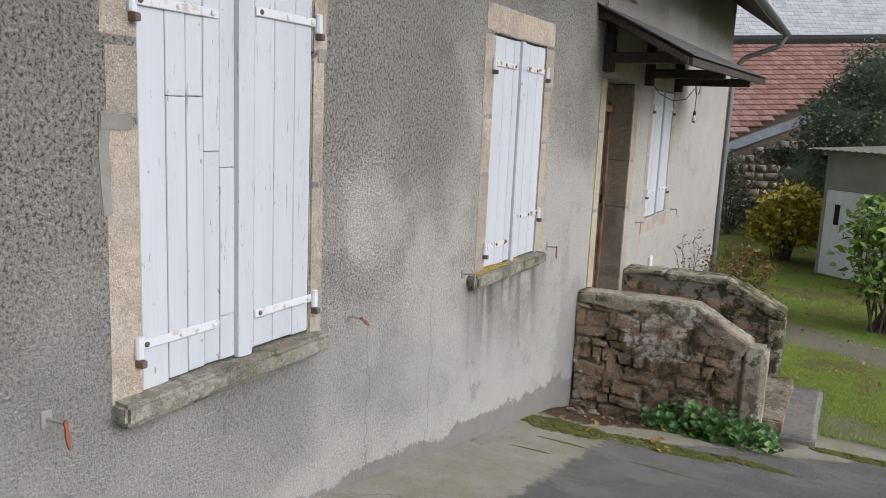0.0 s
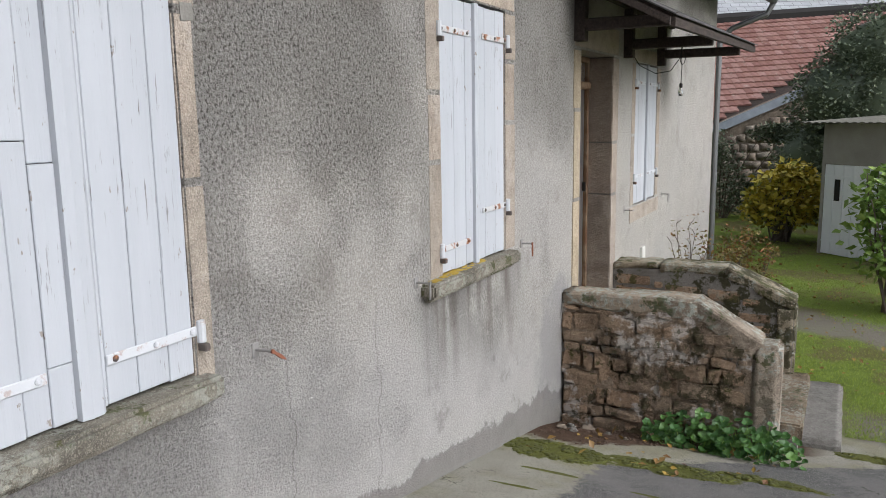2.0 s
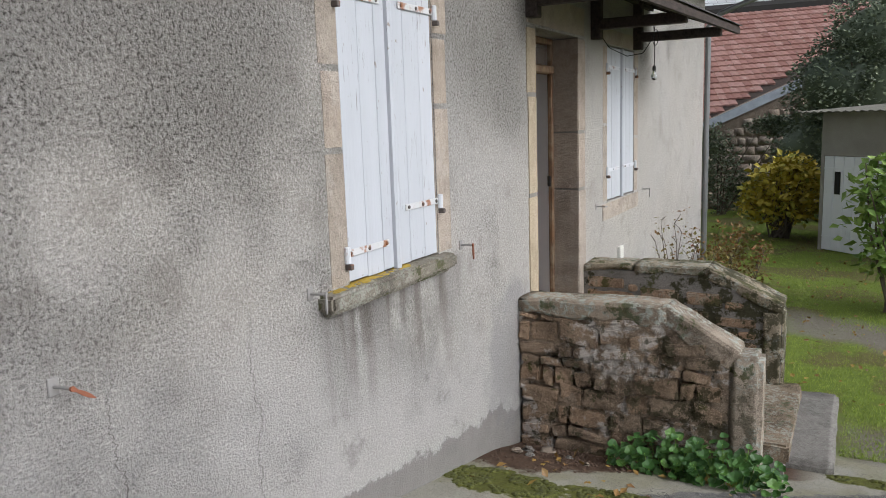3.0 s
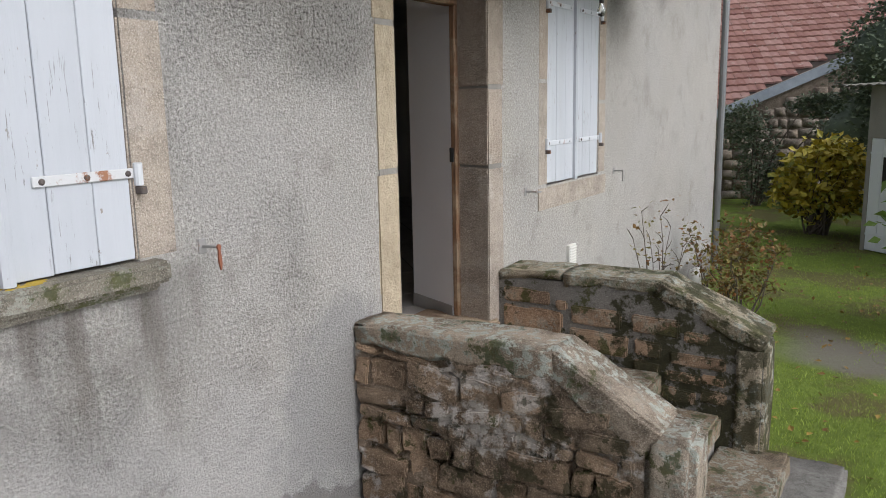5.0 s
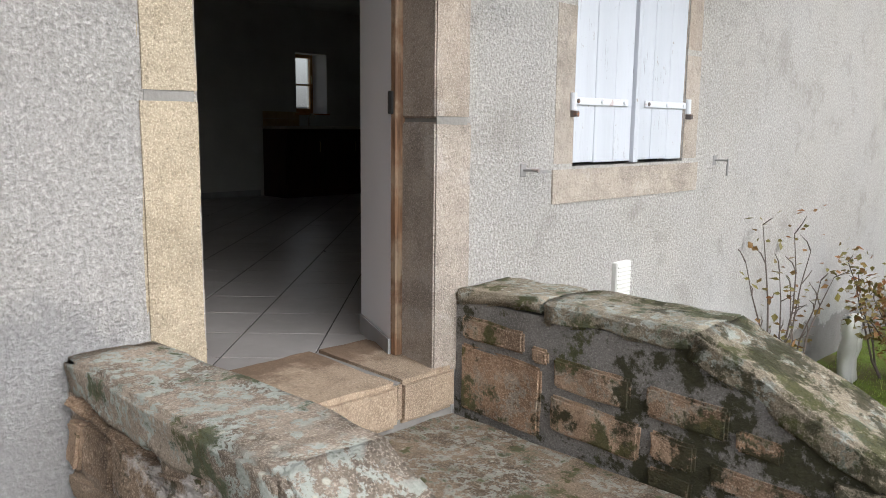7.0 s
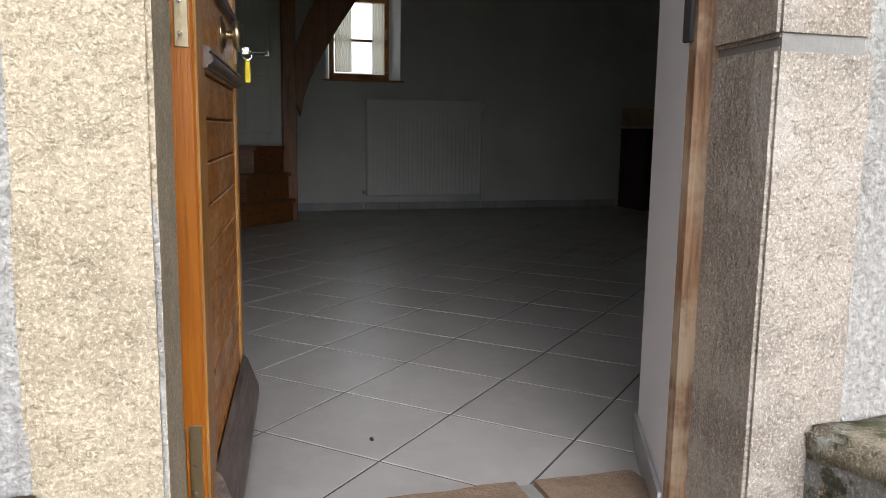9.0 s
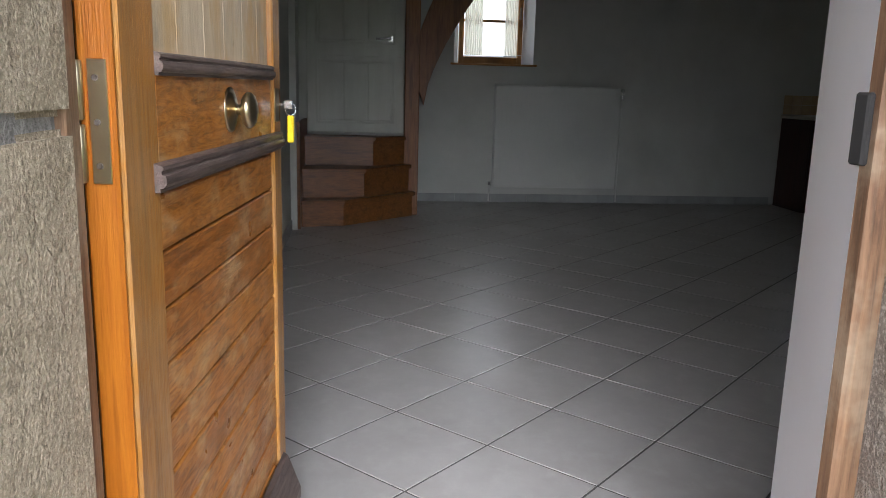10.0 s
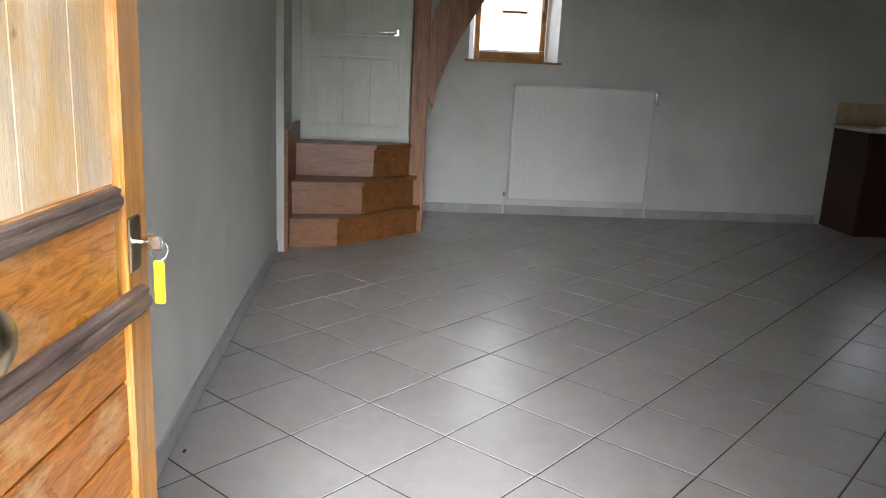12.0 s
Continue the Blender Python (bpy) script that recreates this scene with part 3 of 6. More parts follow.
def tube(points, radii, sides=8, bm=None):
    """A round bar through points, with a radius at each."""
    bm = bm or bmesh.new()
    pts = [Vector(p) for p in points]
    radii = radii if isinstance(radii, (list, tuple)) else [radii] * len(pts)
    rings = []
    for i, p in enumerate(pts):
        d = (pts[min(i + 1, len(pts) - 1)] - pts[max(i - 1, 0)]).normalized()
        side = d.orthogonal().normalized() if i == 0 else (side - d * side.dot(d)).normalized()
        up = d.cross(side)
        rings.append([p + (side * math.cos(2 * math.pi * k / sides) + up * math.sin(2 * math.pi * k / sides)) * radii[i] for k in range(sides)])
    return loft(rings, bm)


def turned(profile, axis_mat, sides=20, bm=None):
    """A round body from (radius, height) pairs along z, placed by a matrix."""
    rings = [[axis_mat @ Vector((r * math.cos(2 * math.pi * k / sides), r * math.sin(2 * math.pi * k / sides), h)) for k in range(sides)] for r, h in profile]
    return loft(rings, bm)


def rough_block(lo, hi, cuts=3, amount=0.012, bevel=0.015, seed=0, bm=None):
    """A stone block with rounded, uneven faces."""
    own = bmesh.new()
    box(own, lo, hi)
    bmesh.ops.bevel(own, geom=list(own.edges), offset=bevel, segments=2, affect="EDGES")
    longest = [e for e in own.edges if e.calc_length() > bevel * 4]
    bmesh.ops.subdivide_edges(own, edges=longest, cuts=cuts, use_grid_fill=True)
    for v in own.verts:
        n = noise.noise_vector(v.co * 6.0 + Vector((seed * 7.1, seed, 0)))
        n2 = noise.noise_vector(v.co * 23.0 + Vector((seed, 3.0, 0)))
        v.co += n * amount + n2 * amount * 0.4
    if bm is None:
        return own
    me = bpy.data.meshes.new("tmp")
    own.to_mesh(me)
    own.free()
    bm.from_mesh(me)
    bpy.data.meshes.remove(me)
    return bm


def leaf_mesh(points, size, up=0.5, rng=random, shape=5, bm=None):
    """Many small leaves as folded blades at given points."""
    verts, faces = [], []
    for p in points:
        d = Vector((rng.gauss(0, 1), rng.gauss(0, 1), rng.gauss(0, 1) * 0.6)).normalized()
        nrm = (Vector((rng.gauss(0, 0.6), rng.gauss(0, 0.6), up + rng.random() * 0.6))).normalized()
        s = d.cross(nrm).normalized()
        L = size * rng.uniform(0.6, 1.3)
        b = len(verts)
        p = Vector(p)
        verts += [p, p + d * L * 0.4 + s * L * 0.34 + nrm * L * 0.08, p + d * L, p + d * L * 0.4 - s * L * 0.34 + nrm * L * 0.08, p + d * L * 0.45 - nrm * L * 0.05]
        faces += [(b, b + 1, b + 4), (b + 1, b + 2, b + 4), (b + 2, b + 3, b + 4), (b + 3, b, b + 4)]
    me = bpy.data.meshes.new("leaves")
    me.from_pydata([tuple(v) for v in verts], [], faces)
    bm = bm or bmesh.new()
    bm.from_mesh(me)
    bpy.data.meshes.remove(me)
    return bm


# ---- the lie of the land ----
W = -2.12          # the face of the facade
IN = -2.85         # its inner face
FLOOR = 0.0
BACK = -9.45       # inner face of the back wall
LEFT = 7.055        # the room's partition
FAR = 14.2         # the room's far end
CORNER = 14.62     # the house's corner


def ground_z(x, y):
    s = min(max(y, -6.0), 7.2)
    z = -0.78 - 0.185 * (s - 7.2) - 0.0 * x
    if y > 6.4:
        k = min((y - 6.4) / 1.6, 1.0)
        z = z * (1 - k) + -0.88 * k if y < 8.0 else -0.88
    z -= 0.03 * max(0.0, min(x + 1.6, 3.0)) * max(0.0, min(1.0, (8 - y) / 4))
    return z + 0.012 * noise.noise(Vector((x * 1.3, y * 1.3, 0)))


def spread(lo, hi, step, far):
    a = list(np.arange(lo, hi + step / 2, step))
    k, d = [], step
    v = a[-1]
    while v < far:
        d *= 1.35
        v += d
        k.append(v)
    j, d, v = [], step, a[0]
    while v > -far:
        d *= 1.35
        v -= d
        j.append(v)
    return j[::-1] + a + k


def make_ground():
    xs, ys = spread(-3.0, 4.0, 0.16, 1500), spread(-2.0, 19.0, 0.16, 1500)
    verts = [(x, y, ground_z(x, y)) for y in ys for x in xs]
    n = len(xs)
    faces = [(j * n + i, j * n + i + 1, (j + 1) * n + i + 1, (j + 1) * n + i) for j in range(len(ys) - 1) for i in range(n - 1)]
    me = bpy.data.meshes.new("ground")
    me.from_pydata(verts, [], faces)
    me.materials.append(GROUND)
    me.shade_smooth()
    tagged(new("ground", me), kind="structure", label="sloping asphalt and cement yard running into a mossy lawn", category="ground")


make_ground()

# ---- facade ----
# openings: y0, y1, z0, z1
WIN1 = (1.76, 2.74, 0.90, 2.49)
WIN2 = (4.68, 5.62, 0.90, 2.49)
WIN3 = (9.20, 10.26, 0.835, 2.36)
DOOR = (7.265, 8.375, -0.12, 2.36)
TOP = 4.35


def wall_with_holes(name, plane0, plane1, y0, y1, z0, z1, holes, mat, label, axis="x"):
    """A wall slab between two planes, with rectangular openings through it."""
    ys = sorted({y0, y1, *[h[0] for h in holes], *[h[1] for h in holes]})
    zs = sorted({z0, z1, *[h[2] for h in holes], *[h[3] for h in holes]})
    bm = bmesh.new()

    def solid(i, j):
        if not (0 <= i < len(ys) - 1 and 0 <= j < len(zs) - 1):
            return False
        cy, cz = (ys[i] + ys[i + 1]) / 2, (zs[j] + zs[j + 1]) / 2
        return not any(h[0] < cy < h[1] and h[2] < cz < h[3] for h in holes)

    def v(p, y, z):
        return (p, y, z) if axis == "x" else (y, p, z)

    cache = {}

    def vert(p, y, z):
        key = (p, y, z)
        if key not in cache:
            cache[key] = bm.verts.new(v(p, y, z))
        return cache[key]

    for i in range(len(ys) - 1):
        for j in range(len(zs) - 1):
            if not solid(i, j):
                continue
            a, b, c, d = ys[i], ys[i + 1], zs[j], zs[j + 1]
            for p in (plane0, plane1):
                bm.faces.new([vert(p, a, c), vert(p, b, c), vert(p, b, d), vert(p, a, d)])
            for (di, dj), (q, r) in (((-1, 0), ((a, c), (a, d))), ((1, 0), ((b, c), (b, d))), ((0, -1), ((a, c), (b, c))), ((0, 1), ((a, d), (b, d)))):
                if not solid(i + di, j + dj):
                    bm.faces.new([vert(plane0, *q), vert(plane0, *r), vert(plane1, *r), vert(plane1, *q)])
    bmesh.ops.recalc_face_normals(bm, faces=bm.faces)
    return obj(name, bm, mat, label=label, category="wall", kind="structure")


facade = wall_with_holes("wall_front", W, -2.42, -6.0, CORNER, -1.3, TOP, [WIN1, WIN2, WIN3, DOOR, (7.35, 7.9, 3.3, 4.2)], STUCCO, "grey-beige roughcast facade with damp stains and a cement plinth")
wall_with_holes("wall_front_inner", -2.42, IN, 6.6, FAR + 0.3, -0.4, 2.9, [(7.08, 8.52, -0.12, 2.3)], PLASTER, "white plastered inner side of the front wall")
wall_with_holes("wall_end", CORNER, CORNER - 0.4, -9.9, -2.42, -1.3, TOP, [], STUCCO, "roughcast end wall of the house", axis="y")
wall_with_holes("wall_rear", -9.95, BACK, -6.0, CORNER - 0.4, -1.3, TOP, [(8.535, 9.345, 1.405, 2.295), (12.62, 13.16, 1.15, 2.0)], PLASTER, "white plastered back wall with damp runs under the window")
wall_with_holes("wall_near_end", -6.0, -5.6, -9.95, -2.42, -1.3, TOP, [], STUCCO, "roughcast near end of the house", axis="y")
wall_with_holes("wall_partition", LEFT - 0.25, LEFT, -9.45, IN, -0.4, 2.9, [], PLASTER, "white plastered partition wall", axis="y")
wall_with_holes("wall_far", FAR, FAR + 0.02, -9.45, IN, -0.4, 2.9, [], PLASTER, "white plastered far wall", axis="y")
obj("ceiling", boxes(((BACK, LEFT, 2.62), (IN, FAR, 2.80))), PLASTER, label="white ceiling of the room", category="ceiling", kind="structure")
obj("house_roof", loft([[(-1.30, y, 3.62), (-1.30, y, 3.72), (-6.0, y, 6.8), (-10.6, y, 3.72), (-10.6, y, 3.62), (-6.0, y, 6.66)] for y in (-6.6, CORNER + 0.25)]), SLATE, label="dark roof of the house with projecting eaves", category="roof", kind="structure")
obj("eaves_soffit", loft([[(-1.36, y, 3.60), (W + 0.01, y, 4.10), (W + 0.01, y, 4.06), (-1.36, y, 3.565)] for y in (-6.5, CORNER + 0.2)]), DARK_WOOD, label="dark boarded eaves", category="roof", kind="structure")


def make_gutter():
    t = thing("gutter", (-1.30, CORNER + 0.3, 3.60), "dark zinc gutter under the eaves", "gutter")
    prof = [(0.065 * math.cos(a), 0.065 * math.sin(a)) for a in np.linspace(math.pi, 2 * math.pi, 9)]
    ring = prof + [(x * 0.9, z * 0.9 + 0.002) for x, z in prof[::-1]]
    part("trough", loft([[(x, y, z) for x, z in ring] for y in (-20.0, 0.0)]), ZINC, t)
    part("downpipe", tube([(0, -0.1, -0.06), (-0.08, -0.12, -0.22), (-0.6, -0.2, -0.42), (-0.77, -0.24, -0.6), (-0.775, -0.25, -4.4)], 0.045, 10), ZINC, t, "dark zinc downpipe at the corner")


make_gutter()

# ---- window surrounds, sills, shutters ----
def stones_up(parent, name, y0, y1, cuts, x0, x1, mats, seed=0, cement=MORTAR_GREY, splay=0.0):
    """A jamb of dressed stones, one above another, with mortar joints."""
    for i, (a, b) in enumerate(zip(cuts, cuts[1:])):
        w = 0.018 * math.sin(seed * 3 + i * 2.4)
        lo, hi = (y0 + min(w, 0), y1) if seed % 2 == 0 else (y0, y1 + max(w, 0))
        bm = rough_block((x0, lo, a + 0.008), (x1, hi, b - 0.008), 3, 0.0022, 0.008, seed + i)
        for v in bm.verts:
            if splay:
                v.co.y += splay * (x1 - v.co.x) / (x1 - x0)
        part(name, bm, mats[i % len(mats)], parent)
    bm = boxes(((x0 + 0.010, y0 + 0.012, cuts[0]), (x1 - 0.004, y1 - 0.012, cuts[-1])))
    for v in bm.verts:
        if v.co.x < x1 - 0.02:
            v.co.y += splay
    part("joint", bm, cement, parent, "grey cement joint")


def surround(place, opening, left, right, top, bottom, jl, jr, label, mats=(JAMB,), sill_stone=False):
    y0, y1, z0, z1 = opening
    t = tagged(new(place), label=label, category="window surround", kind="structure")
    base = bottom if not sill_stone else z0
    cl = [base + (z1 - base) * k for k in jl]
    cr = [base + (z1 - base) * k for k in jr]
    stones_up(t, "jamb_stone", left, y0 + 0.007, cl, W - 0.20, W + 0.002, mats, 2)
    stones_up(t, "jamb_stone", y1 - 0.007, right, cr, W - 0.20, W + 0.002, mats, 3)
    part("lintel_stone", rough_block((W - 0.20, left, z1 + 0.004), (W + 0.002, right, top), 4, 0.002, 0.008, 9), mats[0], t, "dressed sandstone lintel")
    if sill_stone:
        part("apron_stone", rough_block((W - 0.20, left - 0.02, bottom), (W + 0.008, right + 0.03, z0), 4, 0.003, 0.012, 12), mats[0], t, "flush sandstone sill")
    return t


surround("window_surround_1", WIN1, 1.625, 2.825, 2.68, 0.86, (0, 0.622, 0.785, 1), (0, 0.455, 0.815, 1), "weathered pink sandstone surround with patched cement joints")
patched = bpy.data.objects["window_surround_1"]
part("cement_patch", rough_block((W - 0.010, 1.600, 1.842), (W + 0.006, 1.735, 1.900), 3, 0.009, 0.004, 81), MORTAR_GREY, patched, "smeared grey cement patch")
part("cement_patch", rough_block((W - 0.010, 1.600, 1.560), (W + 0.006, 1.648, 1.850), 5, 0.010, 0.004, 83), MORTAR_GREY, patched, "smeared grey cement patch")
part("cement_patch", rough_block((W - 0.010, 2.765, 2.150), (W + 0.006, 2.830, 2.215), 3, 0.008, 0.004, 85), MORTAR_GREY, patched, "smeared grey cement patch")
surround("window_surround_2", WIN2, 4.53, 5.785, 2.68, 0.90, (0, 0.42, 0.66, 1), (0, 0.55, 0.80, 1), "weathered sandstone surround of a shuttered window")
surround("window_surround_3", WIN3, 9.05, 10.42, 2.52, 0.65, (0, 0.5, 1), (0, 0.4, 1), "sandstone surround with a flush sill stone", sill_stone=True)
# near-black sheets fill the openings in place of the shade behind the shutters
for k, (y0, y1, z0, z1) in enumerate((WIN1, WIN2, WIN3)):
    obj("window_%d" % (k + 1), boxes(((W - 0.22, y0 - 0.02, z0 - 0.02), (W - 0.16, y1 + 0.02, z1 + 0.02))), DARK, label="dark sheet standing in for the shade behind closed shutters", category="window", kind="structure")


def make_sill(y0, y1, z, seed, label, moss=None):
    t = thing("window_sill", (0, 0, 0), label, "window sill")
    bm = rough_block((W - 0.16, y0, z - 0.078), (W + 0.085, y1, z), 9, 0.006, 0.014, seed)
    part("slab", bm, SILL, t)
    part("moulding", rough_block((W - 0.05, y0 + 0.03, z - 0.105), (W + 0.045, y1 - 0.03, z - 0.07), 7, 0.004, 0.01, seed + 4), SILL, t)
    if moss:
        bm = bmesh.new()
        rng = random.Random(seed)
        for i in range(60):
            y = rng.uniform(*moss)
            x = W + rng.uniform(-0.03, 0.035)
            r = rng.uniform(0.008, 0.022)
            bmesh.ops.create_icosphere(bm, subdivisions=1, radius=1.0, matrix=Matrix.Translation((x, y, z + 0.001)) @ Matrix.Diagonal((r, r * 1.8, 0.006, 1)))
        part("lichen", bm, MOSSY, t, "orange-yellow lichen on the stone", kind="stuff")


MOSSY = mottled("orange_lichen", (0.26, 0.17, 0.02), (0.50, 0.36, 0.05), 18, 0.95, 0.004, 80)
make_sill(1.62, 2.79, 0.905, 3, "thick weathered stone sill with chipped edges and moss")
make_sill(4.42, 5.70, 0.905, 8, "weathered stone sill edged with orange lichen", (4.50, 5.25))


def strap(parent, y0, y1, z, x, hinge_y, rusty=False, direction=1):
    """An iron strap hinge across a leaf: the bar, its bolts and its pin."""
    st = part("strap_hinge", boxes(((x, min(y0, y1), z - 0.018), (x + 0.007, max(y0, y1), z + 0.018)), bevel=0.003), RUSTY_WHITE if rusty else WHITE_IRON, parent, "white-painted iron strap hinge with rusty ends" if rusty else "")
    n = 3
    for i in range(n):
        y = y0 + (y1 - y0) * (0.08 + 0.84 * i / (n - 1))
        part("bolt", turned([(0.011, 0), (0.011, 0.004), (0.006, 0.008)], Matrix.Translation((x + 0.007, y, z)) @ Matrix.Rotation(radians(90), 4, "Y"), 8), IRON if (rusty or i == 0) else WHITE_IRON, st)
    part("knuckle", turned([(0.014, -0.045), (0.017, -0.042), (0.017, 0.034), (0.014, 0.037)], Matrix.Translation((x + 0.012, hinge_y, z)), 10), WHITE_IRON, st)
    part("pintle", boxes(((x - 0.05, hinge_y - 0.012, z - 0.075), (x + 0.042, hinge_y + 0.014, z - 0.047)), bevel=0.004), IRON, st, "rusty iron hinge pin in the stone")


def shutter(name, y0, y1, z0, z1, boards, label, hinge, cut=None, strip=0.0, rusty=False, trim=0.0, heights=(0.165, 0.20), reach=0.8):
    """A board shutter. boards: the joints between its boards, as shares of its width; strip: the width of a cover strip on its first edge."""
    t = thing(name, (0, 0, 0), label, "shutter", "closed window shutters")
    rng = random.Random(int(y0 * 100))
    x = W - 0.005
    edges = [y0 + (y1 - y0) * k for k in (0.0, *boards, 1.0)]
    for i, (a, b) in enumerate(zip(edges, edges[1:])):
        bot = z0 + rng.uniform(0, 0.008) + (trim if i == 0 else 0)
        splits = [bot, *((cut or {}).get(i, ())), z1 - rng.uniform(0, 0.006)]
        for c, d in zip(splits, splits[1:]):
            x1 = x + rng.uniform(-0.0018, 0.0018)
            part("board", boxes(((x - 0.024, a + 0.0014, c + 0.0012), (x1, b - 0.0014, d - 0.0012)), bevel=0.0028), WHITE, t)
    if strip:
        bm = loft([[(x - 0.004, y0 - 0.010, z), (x + 0.020, y0 - 0.008, z), (x + 0.028, y0 + strip * 0.3, z), (x + 0.024, y0 + strip * 0.8, z), (x + 0.010, y0 + strip, z), (x - 0.004, y0 + strip, z)] for z in (z0 - 0.004, z1)])
        part("cover_strip", bm, WHITE, t, "rounded worn white cover strip over the meeting edge")
    span = (y1 - y0) * reach
    for z in (z0 + heights[0], z1 - heights[1]):
        if hinge < 0:
            strap(t, y0 - 0.02, y0 + span, z, x + 0.002, y0 - 0.028, rusty)
        else:
            strap(t, y1 - span, y1 + 0.02, z, x + 0.002, y1 + 0.028, rusty)
    # near-black sheet added behind the leaf so the board gaps look shaded
    part("backing", boxes(((x - 0.05, y0 + 0.01, z0 + 0.02), (x - 0.026, y1 - 0.01, z1 - 0.02))), DARK, t, "dark sheet that paints the shade in the gaps between boards")


m1, m2, m3 = 2.248, 5.12, 9.72
shutter("window_shutter", WIN1[0] + 0.008, m1 - 0.004, WIN1[2] + 0.012, WIN1[3] - 0.01, (0.26, 0.46, 0.64, 0.82), "cracked white-painted board shutter with mended boards over a thick sill", -1,
        {1: (1.967,), 2: (1.970,), 3: (1.765,), 4: (1.10, 1.70)}, trim=-0.02)
shutter("window_shutter", m1 + 0.004, WIN1[1] - 0.008, WIN1[2] + 0.015, WIN1[3] - 0.01, (0.22, 0.48, 0.76), "cracked white-painted board shutter with a rusty strap bolt", 1, strip=0.085, reach=0.78, heights=(0.155, 0.16))
shutter("window_shutter", WIN2[0] + 0.008, m2 - 0.004, WIN2[2] + 0.012, WIN2[3] - 0.01, (0.40, 0.76), "narrow white board shutter with a rust-streaked strap hinge", -1, rusty=True, heights=(0.15, 0.18), reach=0.88)
shutter("window_shutter", m2 + 0.004, WIN2[1] - 0.008, WIN2[2] + 0.015, WIN2[3] - 0.01, (0.36, 0.70), "narrow white board shutter with peeling lower boards", 1, strip=0.04, rusty=True, heights=(0.31, 0.18), reach=0.74)
shutter("window_shutter", WIN3[0] + 0.008, m3 - 0.004, WIN3[2] + 0.012, WIN3[3] - 0.01, (0.34, 0.68), "faded pale white board shutter, weathered at the foot", -1, heights=(0.30, 0.2), reach=0.9)
shutter("window_shutter", m3 + 0.004, WIN3[1] - 0.008, WIN3[2] + 0.012, WIN3[3] - 0.01, (0.36, 0.68), "faded pale white board shutter, weathered at the foot", 1, strip=0.04, heights=(0.30, 0.2), reach=0.8)


def shutter_hook(y, z, tilt, colored, label):
    t = thing("shutter_catch", (W, y, z), label, "shutter catch", "iron shutter catches on the wall")
    part("plate", boxes(((-0.01, -0.02, -0.03), (0.006, 0.02, 0.03)), bevel=0.003), GREY_IRON, t)
    part("stem", tube([(0, 0, 0), (0.05, 0.005, 0.002), (0.085, 0.01, 0)], 0.006, 8), GREY_IRON, t)
    q = Matrix.Translation((0.083, 0.01, 0)) @ Matrix.Rotation(radians(tilt), 4, "X")
    bm = loft([[q @ Vector((dx, dy * w, h)) for dx, dy in ((-0.004, -1), (0.004, -1), (0.004, 1), (-0.004, 1))] for h, w in ((0.012, 0.004), (0.004, 0.009), (-0.012, 0.0045), (-0.04, 0.0075), (-0.066, 0.0065), (-0.09, 0.0015))])
    part("pivot_arm", bm, colored, t)


shutter_hook(1.375, 0.925, 6, RUST_PEN, "iron shutter catch with a hanging rust-red arm")
shutter_hook(3.05, 0.915, 55, RUST_PEN, "iron shutter catch with a tilted rust-red arm")
shutter_hook(4.36, 0.93, 0, GREY_IRON, "small grey iron shutter catch beside the sill")
shutter_hook(5.91, 0.915, 3, RUST_PEN, "iron shutter catch with a hanging rust-red arm")
shutter_hook(8.83, 0.83, 85, GREY_IRON, "small iron shutter catch beside the flush sill")
shutter_hook(10.66, 0.83, 0, GREY_IRON, "small iron shutter catch on the far side of the window")

# ---- doorway ----
ds = tagged(new("door_surround"), label="dressed sandstone door surround, ochre on one side and pink on the other", category="door surround", kind="structure")
stones_up(ds, "jamb_stone", 7.085, 7.266, [-0.02, 1.105, 1.86, 2.36], -2.40, W + 0.008, (JAMB_YELLOW,), 4, splay=0.012)
stones_up(ds, "jamb_stone", 8.272, 8.472, [-0.02, 1.045, 1.55, 2.36], -2.40, W + 0.008, (JAMB,), 5, splay=0.055)
part("lintel_stone", rough_block((-2.42, 7.085, 2.37), (W + 0.008, 8.472, 2.62), 5, 0.003, 0.01, 33), JAMB, ds)
th = tagged(new("threshold"), label="worn brown-stained stone threshold split by a mortar joint", category="threshold", kind="structure")
part("threshold_stone", rough_block((-2.68, 7.40, -0.16), (-2.07, 8.06, 0.028), 6, 0.006, 0.022, 41), SLAB, th)
part("threshold_stone", rough_block((-2.68, 8.07, -0.16), (-2.08, 8.385, 0.024), 3, 0.005, 0.02, 43), SLAB, th)
part("threshold_stone", rough_block((-2.68, 7.20, -0.16), (-2.10, 7.39, 0.020), 3, 0.005, 0.02, 44), SLAB, th)
part("joint", boxes(((-2.67, 7.2, -0.3), (-2.11, 8.38, 0.010))), MORTAR_GREY, th)

df = tagged(new("door_frame"), label="old brown wooden door frame with a transom", category="door frame", kind="structure")
part("stile", boxes(((-2.400, 8.284, 0.02), (-2.358, 8.345, 2.36)), bevel=0.008), FRAMEWOOD, df)
part("stile", boxes(((-2.435, 7.235, 0.02), (-2.375, 7.276, 2.36)), bevel=0.008), FRAMEWOOD, df)
# near-black strip stands in for the shaded gap between frame and leaf
part("gap_shade_strip", boxes(((-2.500, 7.235, 0.02), (-2.458, 7.266, 2.30))), DARK, df, "dark strip standing in for the shaded gap at the hinged edge")
part("transom", boxes(((-2.425, 7.294, 2.06), (-2.33, 8.283, 2.13)), bevel=0.012), FRAMEWOOD, df)
part("head", boxes(((-2.425, 7.294, 2.31), (-2.345, 8.283, 2.36)), bevel=0.008), FRAMEWOOD, df)
part("strike_plate", boxes(((-2.404, 8.273, 1.07), (-2.374, 8.284, 1.165)), bevel=0.003), DARK, df, "black iron strike plate")
